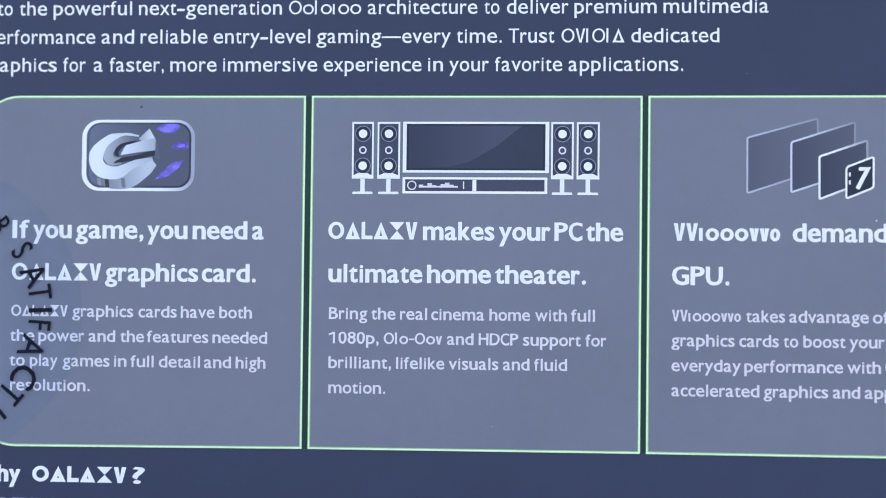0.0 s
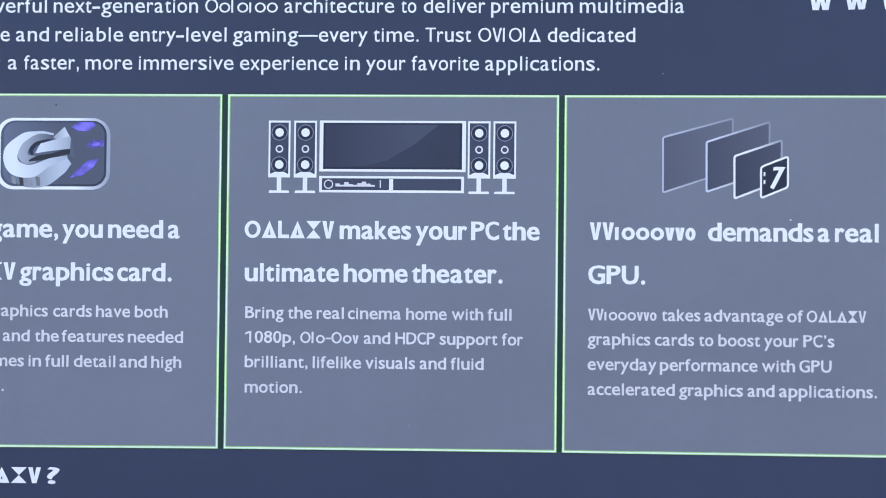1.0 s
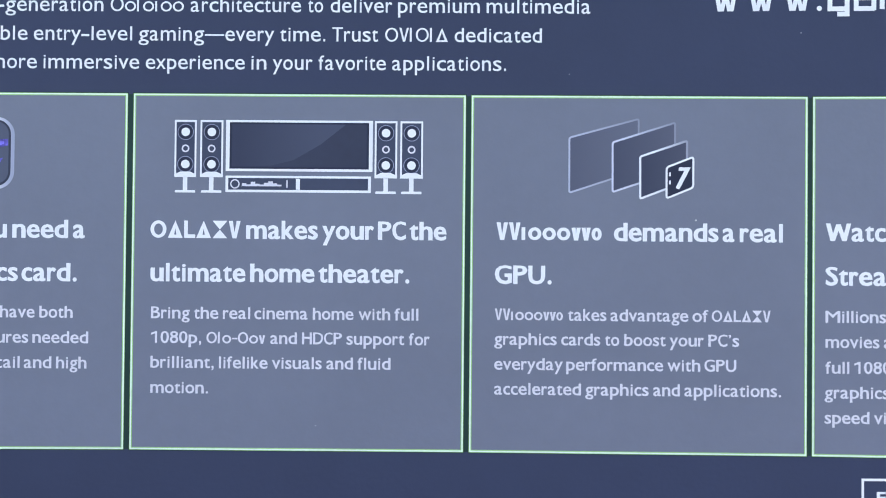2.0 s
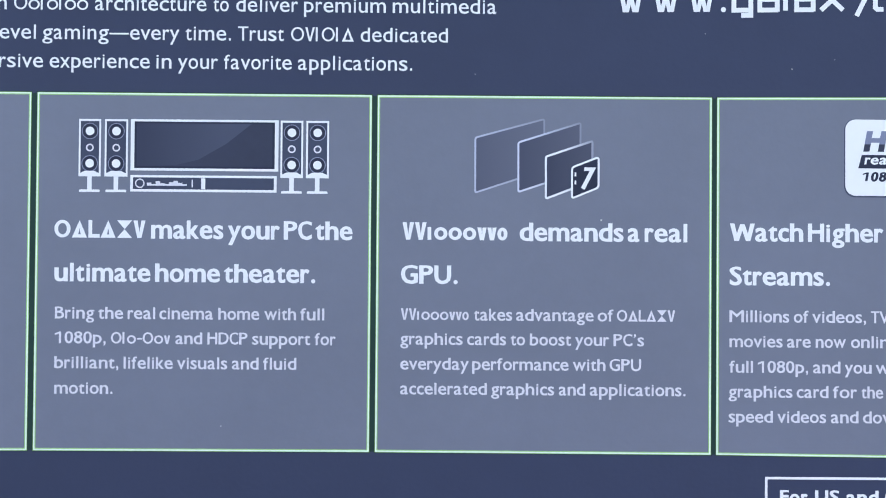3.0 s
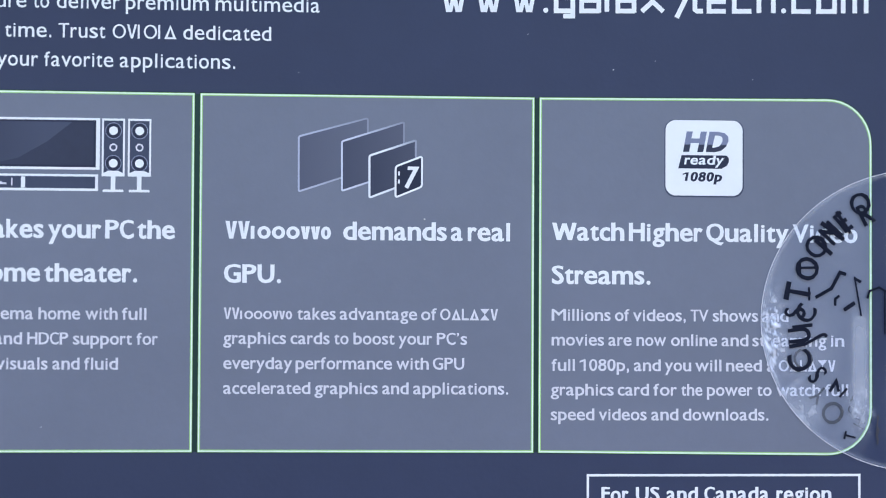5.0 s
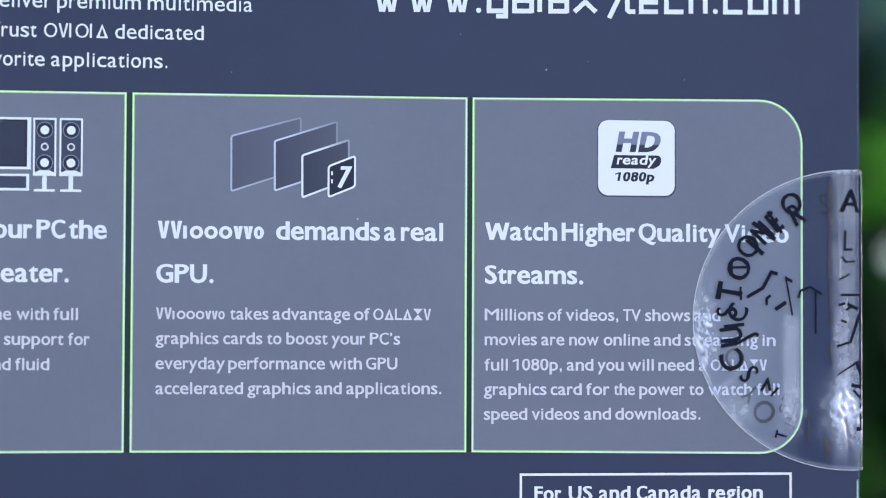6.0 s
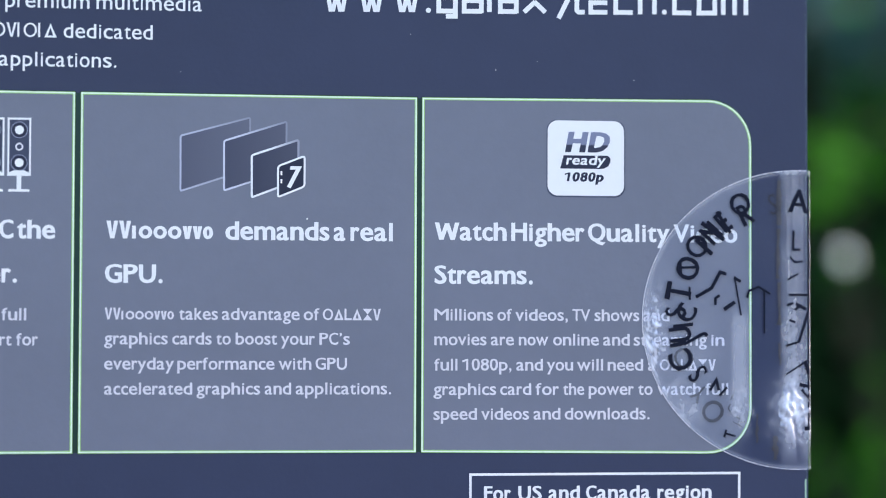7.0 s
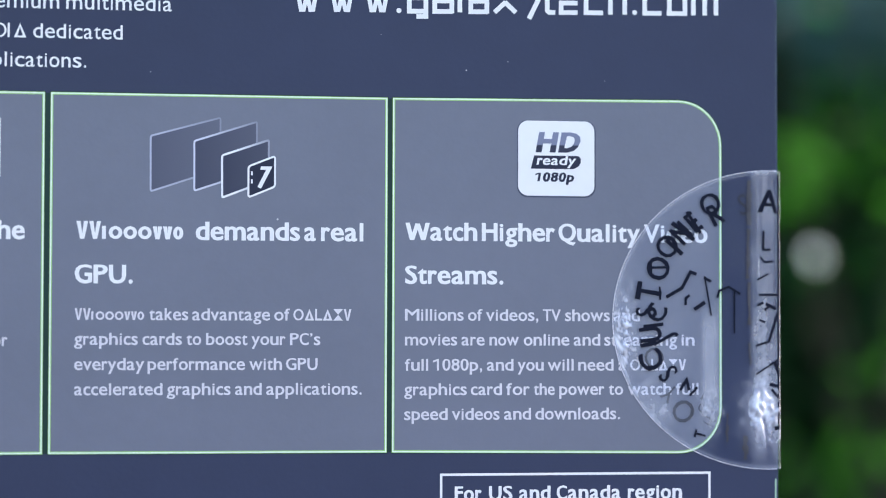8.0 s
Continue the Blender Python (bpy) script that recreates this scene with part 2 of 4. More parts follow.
def word(bm, text, x0, x1, z, cap, bold, layer, lean=0.0, room=None, tight=0.5):
    """A word between x0 and x1 on the base line z; a name that stays unlettered is a row of plain shapes, one code each, after a #."""
    if text[0] == "#":
        plain_shapes(bm, text[1:], x0, x1, z, cap, cap * (0.12 + bold * 2.0), layer)
        return
    room = room or ROOM_BOLD
    tall, small = (max(y for _, y in glyphs(c)[0]) for c in "Hx")
    low, fat = small / tall, cap * bold
    boxes, pen, stem = [], 0.0, 92 + 1000 * bold
    for c in text:
        if c in "ilI.,'’":                # letters of one stem keep its thickness
            half = stem * (0.5 if c in "il'" else 0.54)
            boxes.append((pen + room[c] / 2 - half, pen + room[c] / 2 + half))
        else:
            boxes.append((pen + SIDES[LEFT.get(c, "r")] * tight, pen + room.get(c, 520) - SIDES[RIGHT.get(c, "r")] * tight))
        pen += room.get(c, 520)
    k = (x1 - x0) / (boxes[-1][1] - boxes[0][0])
    for n, (c, (a, b)) in enumerate(zip(text, boxes)):
        a, b = x0 + (a - boxes[0][0]) * k, x0 + (b - boxes[0][0]) * k
        if c == "W":                     # four straight strokes, none of them crossing
            w, q = fat * 2 + cap * 0.14, (b - a) / 4
            tops = [(a + w * 0.5, cap), (a + q + w * 0.1, 0), (a + 2 * q, cap * 0.96), (b - q - w * 0.1, 0), (b - w * 0.5, cap)]
            for leg, ((ax, az), (bx, bz)) in enumerate(zip(tops, tops[1:])):
                poly(bm, ((ax - w * 0.55, z + az), (ax + w * 0.55, z + az), (bx + w * 0.55, z + bz), (bx - w * 0.55, z + bz))[::1 if az < bz else -1], layer + 0.008 * leg)
            continue
        if c == "1":                     # a stem with a flag and a foot
            w, m = fat * 2 + cap * 0.13, (a + b) / 2 + (b - a) * 0.06

            def tip(x, y):
                return (x + lean * y, z + y)
            poly(bm, [tip(*p) for p in ((m - w / 2, 0), (m + w / 2, 0), (m + w / 2, cap), (m - w / 2, cap))], layer)
            poly(bm, [tip(*p) for p in ((a, cap * 0.70), (m - w / 2, cap * 0.82), (m - w / 2, cap), (a, cap * 0.86))], layer)
            continue
        pts, faces, out = glyphs(c)
        lo, hi = min(x for x, _ in pts), max(x for x, _ in pts)
        sx = (b - a - 2 * fat) / (hi - lo)
        vs = []
        for (x, y), (ox, oy) in zip(pts, out):
            y /= tall
            if y > 0:                    # taller small letters than the built-in font has
                y = y * 0.73 / low if y < low else 0.73 + (y - low) * 0.27 / (1 - low)
            vs.append(bm.verts.new(spot(a + fat + (x - lo) * sx + lean * y * cap + ox * fat, z + y * cap + oy * fat * 0.6, layer + 0.003 * (n % 3) + 0.012 * ox)))
        for f in faces:
            try:
                bm.faces.new([vs[i] for i in f])
            except ValueError:
                pass


def text_lines(name, rows, cap, bold, mat, parent, layer=0.10, label="", room=None, tight=0.5):
    """Each printed word is a part."""
    for z, words in rows:
        for text, x0, x1 in words:
            bm = bmesh.new()
            word(bm, text, x0, x1, z, cap, bold, layer, room=room, tight=tight)
            part(name, bm, mat, parent, label)


# ---- ground and table
bm = bmesh.new()
bmesh.ops.create_grid(bm, x_segments=2, y_segments=2, size=400)
ground = part("ground", bm, LAWN)
tagged(ground, "mown green lawn reaching to the horizon", "lawn", kind="structure")

table = tagged(new("garden_table"), "plain dark brown garden table under the carton", "table")
table.location = (0, 0.36, 0)
bm = bmesh.new()
block(bm, -0.6, 0.6, -0.27, 0.27, TABLE - 0.03, TABLE)
bmesh.ops.bevel(bm, geom=bm.edges[:], offset=0.004, segments=2, affect="EDGES")
part("tabletop", bm, TABLETOP, table)
for sx in (-1, 1):
    for sy in (-1, 1):
        bm = bmesh.new()
        block(bm, sx * 0.55 - 0.025, sx * 0.55 + 0.025, sy * 0.22 - 0.025, sy * 0.22 + 0.025, 0, TABLE - 0.03)
        part("leg", bm, TABLETOP, table)

# ---- the carton
carton = tagged(new("retail_carton"), "dark slate printed retail carton standing on the table, back side shown", "box")
carton.location = (-0.00738, DIST + DEEP / 2, TABLE)
bm = bmesh.new()
block(bm, -HALF, HALF, -DEEP / 2, DEEP / 2, 0, HIGH)
bmesh.ops.bevel(bm, geom=bm.edges[:], offset=ROUND, segments=3, affect="EDGES")
body = part("body", bm, CARD, carton)
body.data.materials.append(EDGE)
for f in body.data.polygons:
    if abs(f.normal.x) > 0.2 and abs(f.normal.z) < 0.5:
        f.material_index = 1
for side in (-1, 1):            # rubbed paper edge where the print ends
    bm = bmesh.new()
    a, b = side * (HALF * 1000 - 0.52), side * (HALF * 1000 - 0.82)
    poly(bm, ((min(a, b), 1.0), (max(a, b), 1.0), (max(a, b), 36.6), (min(a, b), 36.6)), 0.02)
    part("rubbed_edge", bm, EDGE, carton, "pale green rubbed edge of the card")

# the printed words: base line, then each word with its left and right end
HEAD_GAME = [
    (84.57, [("If", -128.70, -125.15), ("you", -124.32, -116.29), ("game,", -115.47, -101.38), ("you", -100.56, -92.27), ("need", -91.22, -79.95), ("a", -79.02, -76.59)]),
    (75.92, [("#OALAXV", -128.67, -109.80), ("graphics", -109.21, -89.93), ("card.", -89.23, -78.09)]),
]
TEXT_GAME = [
    (68.57, [("#OALAXV", -128.66, -116.73), ("graphics", -115.91, -103.24), ("cards", -102.18, -94.24), ("have", -93.43, -86.45), ("both", -85.52, -78.80)]),
    (63.52, [("the", -128.80, -123.72), ("power", -122.89, -113.36), ("and", -112.42, -106.90), ("the", -105.85, -100.93), ("features", -100.35, -87.66), ("needed", -86.84, -75.61)]),
    (58.48, [("to", -128.83, -125.64), ("play", -124.58, -118.80), ("games", -117.74, -107.99), ("in", -107.06, -104.48), ("full", -103.66, -98.87), ("detail", -97.82, -89.32), ("and", -88.51, -82.94), ("high", -82.02, -75.89)]),
    (53.45, [("resolution.", -128.63, -112.02)]),
]
HEAD_THEATER = [
    (84.70, [("#OALAXV", -63.43, -45.16), ("makes", -44.25, -29.87), ("your", -28.97, -18.69), ("PC", -17.90, -12.28), ("the", -11.60, -4.21)]),
    (76.09, [("ultimate", -63.32, -44.27), ("home", -43.36, -30.47), ("theater.", -29.68, -11.53)]),
]
TEXT_THEATER = [
    (68.64, [("Bring", -63.11, -55.32), ("the", -54.51, -49.60), ("real", -48.69, -43.22), ("cinema", -42.42, -31.75), ("home", -30.73, -22.60), ("with", -21.59, -15.28), ("full", -14.44, -9.67)]),
    (63.72, [("1080p,", -63.05, -52.97), ("#Olo-Oov", -51.94, -40.09), ("and", -39.18, -33.85), ("HDCP", -32.83, -24.87), ("support", -23.96, -12.44), ("for", -11.54, -7.39)]),
    (58.79, [("brilliant,", -63.10, -50.40), ("lifelike", -49.37, -39.64), ("visuals", -38.79, -28.83), ("and", -27.92, -22.62), ("fluid", -21.72, -15.13)]),
    (53.75, [("motion.", -63.04, -51.49)]),
]
HEAD_GPU = [
    (84.81, [("#VViooovvs", 5.72, 26.82), ("demands", 29.05, 49.82), ("a", 50.61, 52.99), ("real", 54.01, 62.54)]),
    (76.14, [("GPU.", 5.46, 16.79)]),
]
TEXT_GPU = [
    (68.86, [("#VViooovvs", 5.52, 19.16), ("takes", 20.05, 27.70), ("advantage", 28.48, 43.92), ("of", 44.71, 47.86), ("#OALAXV", 48.54, 60.32)]),
    (63.98, [("graphics", 5.45, 17.87), ("cards", 18.75, 26.51), ("to", 27.40, 30.29), ("boost", 31.24, 39.45), ("your", 40.24, 46.98), ("PC’s", 47.89, 53.99)]),
    (59.02, [("everyday", 5.48, 19.12), ("performance", 19.78, 38.98), ("with", 39.82, 46.33), ("GPU", 47.12, 53.44)]),
    (54.09, [("accelerated", 5.52, 22.75), ("graphics", 23.58, 36.15), ("and", 37.04, 42.31), ("applications.", 43.21, 62.31)]),
]
HEAD_STREAM = [
    (85.09, [("Watch", 71.08, 85.73), ("Higher", 86.65, 101.71), ("Quality", 102.45, 119.44), ("Video", 120.33, 133.74)]),
    (76.34, [("Streams.", 70.98, 91.10)]),
]
TEXT_STREAM = [
    (68.92, [("Millions", 71.00, 82.97), ("of", 83.84, 86.80), ("videos,", 87.55, 98.31), ("TV", 99.30, 102.93), ("shows", 103.83, 113.16), ("and", 113.94, 119.43)]),
    (63.94, [("movies", 71.02, 81.66), ("are", 82.52, 87.26), ("now", 88.25, 94.29), ("online", 95.29, 104.75), ("and", 105.63, 111.15), ("streaming", 111.98, 127.26), ("in", 128.21, 130.96)]),
    (58.86, [("full", 71.03, 75.74), ("1080p,", 76.71, 86.75), ("and", 87.74, 93.20), ("you", 94.06, 99.43), ("will", 100.25, 105.63), ("need", 106.57, 113.93), ("a", 114.93, 116.46), ("#OALAXV", 117.41, 129.28)]),
    (53.94, [("graphics", 70.88, 83.64), ("card", 84.45, 90.82), ("for", 91.71, 96.52), ("the", 97.40, 101.73), ("power", 102.65, 111.98), ("to", 112.92, 115.93), ("watch", 116.93, 126.06), ("full", 127.01, 131.77)]),
    (48.97, [("speed", 70.89, 79.73), ("videos", 80.62, 90.36), ("and", 91.29, 96.82), ("downloads.", 97.69, 115.28)]),
]
TEXT_TOP = [
    (130.12, [("to", -132.49, -129.39), ("the", -127.97, -122.21), ("powerful", -120.84, -104.44), ("next-generation", -103.03, -73.49), ("#OoIoioo", -72.04, -57.09), ("architecture", -55.94, -33.74), ("to", -32.37, -29.30), ("deliver", -27.83, -15.49), ("premium", -14.30, 2.05), ("multimedia", 3.40, 24.11)]),
    (124.28, [("performance", -134.88, -112.00), ("and", -110.70, -103.93), ("reliable", -102.58, -88.71), ("entry-level", -87.48, -67.62), ("gaming—every", -66.35, -39.07), ("time.", -37.89, -28.79), ("Trust", -27.43, -18.26), ("#OVIOIA", -16.83, -4.07), ("dedicated", -2.95, 14.48)]),
    (118.56, [("graphics", -135.97, -119.94), ("for", -118.63, -113.91), ("a", -112.26, -110.37), ("faster,", -108.96, -97.68), ("more", -96.34, -86.76), ("immersive", -85.42, -66.11), ("experience", -64.84, -44.91), ("in", -43.59, -40.57), ("your", -39.31, -31.35), ("favorite", -30.13, -16.63), ("applications.", -15.38, 7.39)]),
]
WHY = [
    (34.97, [("Why", -135.75, -126.18), ("#OALAXV", -123.70, -103.96)]),
]
WHY_MARK = [(34.97, [("?", -102.9, -100.30)])]
REGION = [
    (32.77, [("For", 81.20, 86.68), ("US", 88.19, 93.05), ("and", 94.39, 100.85), ("Canada", 102.13, 115.39), ("region", 116.92, 128.25)]),
]

# the four feature panels: left, right, corner radii
BOTTOM = 42.75
CORNER = 9.0
PANELS = (
    ("panel with a rounded outer edge and a silver swirl badge", -136.5, -68.5, (CORNER, 0, 0, CORNER), 113.45, HEAD_GAME, TEXT_GAME),
    ("panel with a loudspeaker and television drawing", -66.95, -0.75, (0, 0, 0, 0), 113.45, HEAD_THEATER, TEXT_THEATER),
    ("panel with a drawing of staggered windows", 0.75, 67.2, (0, 0, 0, 0), 113.45, HEAD_GPU, TEXT_GPU),
    ("panel with a rounded outer edge and a white badge", 68.6, 136.5, (0, CORNER, CORNER, 0), 113.45, HEAD_STREAM, TEXT_STREAM),
)
panels = []


def bowed(pts):
    return [(x, z + (z - 78) * (0.017 * (max(0.0, x - 25) / 101) ** 2 + (0.015 * (max(0.0, -40 - x) / 90) ** 1.3 if z < 78 else 0))) for x, z in pts]


for label, x0, x1, radii, TOP, head, text in PANELS:
    bm = bmesh.new()
    poly(bm, bowed(rounded(x0, BOTTOM, x1, TOP, radii)), 0.05)
    panel = part("feature_panel", bm, PANEL, carton, "grey printed " + label)
    panels.append(panel)
    for name, mat, out, inn, layer in (("shadow_line", PINE, 0.36, -0.1, 0.03), ("green_line", GREEN, 0.21, -0.32, 0.07), ("pale_line", GLOW, 0.12, -0.15, 0.09)):
        bm = bmesh.new()
        rim(bm, bowed(grown(x0, BOTTOM, x1, TOP, radii, out)), bowed(grown(x0, BOTTOM, x1, TOP, radii, inn)), layer)
        part(name, bm, mat, panel)
    text_lines("heading_word", head, 3.50, 0.046, WHITE, panel, label="bold white heading", tight=0.32)
    text_lines("text_word", text, 2.30, 0.026, PALE, panel, label="pale lilac small print")
game, theater, gpu, stream = panels
for (_, _, a, *_), (_, b, *_) in zip(PANELS, PANELS[1:]):        # dark green gutters between the panels
    bm = bmesh.new()
    poly(bm, bowed(rounded(a + 0.1, BOTTOM - 0.1, b - 0.1, 113.45, (0,) * 4)), 0.035)
    part("gutter", bm, PINE, carton, "dark green gutter between the panels")

# paragraph over the panels, heading and note under them
text_lines("paragraph_word", TEXT_TOP, 2.82, 0.010, WHITE, carton, label="white paragraph print", room=ROOM_PLAIN, tight=0.85)
text_lines("question_word", WHY, 3.2, 0.072, WHITE, carton, label="bold white heading", tight=0.3)
text_lines("question_word", WHY_MARK, 3.2, 0.045, WHITE, carton, label="bold white heading")
text_lines("region_word", REGION, 2.75, 0.045, WHITE, carton, label="bold white note in a frame")
bm = bmesh.new()
rim(bm, rounded(78.2, 22.0, 134.3, 38.2, (0, 0, 0, 0)), rounded(78.7, 22.5, 133.8, 37.7, (0, 0, 0, 0)), 0.08)
part("region_frame", bm, WHITE, carton, "thin white frame round the note")
bm = bmesh.new()
for i, (a, b) in enumerate(((-131.5, -129.2), (-127.8, -124.9), (-124.3, -121.6), (-121.2, -118.9), (-118.3, -116.1), (-113, -109.2), (-108.2, -104))):
    poly(bm, rounded(a, 29.4, b, 31.62, (0, 0, 0, 0)), 0.08)
part("small_print_bars", bm, MIST, carton)

# web address in wide squared letters: only line shapes
H = 3.9               # height of its letters


def base_line(x):
    return 130.98 + (x - 50) * 0.0155


def address(name, lines, wide=0.96):
    bm = bmesh.new()
    for k, pts in enumerate(lines):
        stroke(bm, [(x, base_line(x) + z) for x, z in pts], wide, 0.10 + 0.01 * k)
    part(name, bm, WHITE, carton, "wide white address lettering")


def dot_at(x):
    bm = bmesh.new()
    poly(bm, oval(x, base_line(x) + 0.12, 0.52, 0.52, count=16), 0.10)
    part("address_dot", bm, WHITE, carton)


for a, b in ((49.1, 52.9), (56.1, 60.0), (63.3, 67.2)):
    s = (b - a) / 4
    address("address_letter", [[(a, H), (a + s * 0.72, 0.12), (a + s * 1.28, 0.12), (a + 2 * s, H * 0.8)], [(a + 2 * s, H * 0.8), (a + s * 2.72, 0.12), (a + s * 3.28, 0.12), (b, H)]], 0.84)
dot_at(69.6)
for a, b, kind in ((71.7, 75.1, "tail"), (76.9, 80.4, "cell"), (82.05, 82.05, "bar"), (84.3, 87.6, "cell"), (89.3, 93.5, "cross"), (95.1, 98.9, "slant"),
                   (100.1, 101.6, "hook"), (103.0, 106.3, "deck"), (108.2, 111.6, "cup"), (113.3, 116.3, "legs")):
    if kind == "tail":
        rows = [[(b, H * 0.7), (a, H * 0.7), (a, 0), (b, 0)], [(b, H * 0.9), (b, -1.05), (a + 1.6, -1.05)]]
    elif kind == "cell":
        rows = [[(b, 0), (a, 0), (a, H * 0.55), (b, H * 0.55)], [(b, -0.2), (b, H * 0.62)]]
    elif kind == "bar":
        rows = [[(a, 0), (a, H * 1.4)]]
    elif kind == "cross":
        rows = [[(a, 0), ((a + b) / 2, H * 0.5)], [((a + b) / 2, H * 0.5), (b, 0)]]
    elif kind == "slant":
        rows = [[(b, H), (a + 1.3, -1.2)]]
    elif kind == "hook":
        rows = [[(a, H * 1.2), (a, 0.35), (a + 0.4, 0), (b, 0)]]
    elif kind == "deck":
        rows = [[(b, 0), (a, 0), (a, H * 0.5), (b, H * 0.5)]]
    elif kind == "cup":
        rows = [[(b, 0), (a, 0), (a, H * 0.95), (b, H * 0.95)]]
    else:
        rows = [[(a, -0.2), (a, H)], [(b, -0.2), (b, H)]]
    address("address_shape", rows)
dot_at(118.4)
address("address_letter", [[(123.9, 0), (120.5, 0), (120.5, H * 0.95), (123.9, H * 0.95)]])
address("address_letter", [[(125.3, 0), (129.0, 0), (129.0, H * 0.95), (125.3, H * 0.95)], [(125.7, 0), (125.7, H * 0.95)]])
address("address_letter", [[(130.8, -0.2), (130.8, H * 0.95), (135.6, H * 0.95), (135.6, -0.2)], [(133.2, -0.2), (133.2, H * 0.95)]])

# silver swirl badge in the first panel
def brush(name, mat, layer, pts, widths, parent):
    """A soft stroke through a few points whose width changes on the way."""
    p = [Vector(q) for q in pts]
    p = [2 * p[0] - p[1]] + p + [2 * p[-1] - p[-2]]
    w = [widths[0], *widths, widths[-1]]
    line, size = [], []
    for i in range(1, len(p) - 2):
        for n in range(8):
            t = n / 8
            line.append(0.5 * (2 * p[i] + (p[i + 1] - p[i - 1]) * t + (2 * p[i - 1] - 5 * p[i] + 4 * p[i + 1] - p[i + 2]) * t * t
                               + (3 * p[i] - p[i - 1] - 3 * p[i + 1] + p[i + 2]) * t ** 3))
            size.append(w[i] + (w[i + 1] - w[i]) * t * t * (3 - 2 * t))
    bm = bmesh.new()
    rails = []
    for i, c in enumerate(line):
        d = (line[min(i + 1, len(line) - 1)] - line[max(i - 1, 0)]).normalized()
        side = Vector((-d.y, d.x)) * size[i] / 2
        rails.append([bm.verts.new(spot(*(c + e * side), layer)) for e in (-1, 1)])
    for (a, b), (c, d) in zip(rails, rails[1:]):
        bm.faces.new((a, c, d, b))
    return part(name, bm, mat, parent)


def flat(name, mat, layer, pts, parent, label=""):
    bm = bmesh.new()
    poly(bm, pts, layer)
    return part(name, bm, mat, parent, label)


bm = bmesh.new()
rim(bm, rounded(-114.4, 94.2, -91.0, 108.7, (3.6,) * 4), rounded(-113.45, 94.85, -91.75, 108.15, (2.9,) * 4), 0.12)
part("badge_rim", bm, fade("rim_silver_ink", (0.86, 0.88, 0.92), (0.36, 0.39, 0.50), -98, -91.6), game, "silver badge rim")
flat("badge_ground", fade("badge_ground_ink", (0.13, 0.155, 0.23), (0.088, 0.102, 0.150), -112, -101), 0.10, rounded(-113.5, 94.8, -91.7, 108.2, (2.9,) * 4), game)
bm = bmesh.new()
rim(bm, rounded(-113.5, 94.8, -91.7, 108.2, (2.9,) * 4), rounded(-112.9, 95.3, -92.2, 107.8, (2.5,) * 4), 0.11)
part("badge_inner_line", bm, fade("badge_line_ink", (0.085, 0.10, 0.16), (0.035, 0.042, 0.07), -112, -95), game)
# its thick underside with brushed bands, the inner wall, the bright face, the bar with its tip
brush("swirl_underside", fade("swirl_shade_ink", (0.10, 0.125, 0.19), (0.50, 0.56, 0.66), -112, -101), 0.13,
      ((-112.2, 98.9), (-110.6, 96.9), (-107.6, 95.9), (-104.4, 96.5), (-101.4, 98.6), (-99.1, 100.3)), (0.5, 2.0, 2.6, 3.2, 3.0, 1.6), game)
for x, tone in ((-110.9, 0.30), (-109.3, 0.05), (-107.5, 0.34), (-105.9, 0.20)):
    flat("brushed_band", material("brushed_band_ink", (tone * 0.9, tone * 0.95, tone * 1.08), 0.4, vary=0.2, scale=200), 0.135,
         ((x - 0.35, 96.9), (x - 0.1, 95.5 if x < -110 else 94.9), (x + 0.7, 95.2 if x < -110 else 94.9), (x + 0.5, 96.7)), game)
brush("swirl_inner_wall", fade("swirl_inner_ink", (0.40, 0.44, 0.53), (0.12, 0.14, 0.19), -109.5, -103.5), 0.14,
      ((-106.2, 100.3), (-108.3, 100.4), (-109.0, 102.0), (-107.4, 104.0), (-105.0, 104.8), (-102.7, 104.7)), (1.4, 2.0, 2.2, 1.9, 1.4, 0.7), game)
brush("swirl_hollow", MIDNIGHT, 0.145, ((-106.9, 101.2), (-107.2, 102.2), (-106.2, 103.4), (-104.4, 104.0), (-102.8, 104.3)), (0.5, 0.9, 0.8, 0.6, 0.3), game)
brush("swirl_hollow", SMOKE, 0.145, ((-107.6, 100.0), (-105.6, 100.6), (-103.0, 101.0), (-100.4, 101.8), (-98.8, 101.9)), (0.4, 1.0, 1.0, 1.0, 1.0), game)
brush("swirl_face", fade("swirl_silver_ink", (0.76, 0.81, 0.87), (0.38, 0.45, 0.55), -110.5, -99.5), 0.15,
      ((-102.6, 105.4), (-105.6, 105.75), (-109.0, 104.6), (-111.4, 101.6), (-110.6, 98.7), (-107.2, 97.9), (-103.6, 99.6), (-99.2, 101.0)),
      (0.4, 0.55, 1.7, 2.9, 3.0, 2.6, 1.6, 0.6), game)
flat("swirl_bar", fade("bar_silver_ink", (0.66, 0.71, 0.80), (0.36, 0.41, 0.50), -105, -99), 0.17, ((-106.4, 101.5), (-103.3, 102.0), (-99.2, 102.5), (-99.1, 104.8), (-99.5, 105.1), (-105.3, 103.5)), game)
flat("swirl_tip", fade("tip_silver_ink", (0.34, 0.39, 0.47), (0.60, 0.66, 0.73), -102.5, -100), 0.18, ((-102.7, 104.8), (-102.1, 104.4), (-99.3, 105.0), (-100.4, 106.9)), game)
flat("swirl_bar_end", STEEL, 0.16, ((-99.5, 105.1), (-99.2, 102.5), (-99.3, 101.0), (-98.1, 100.6), (-98.9, 104.4)), game)
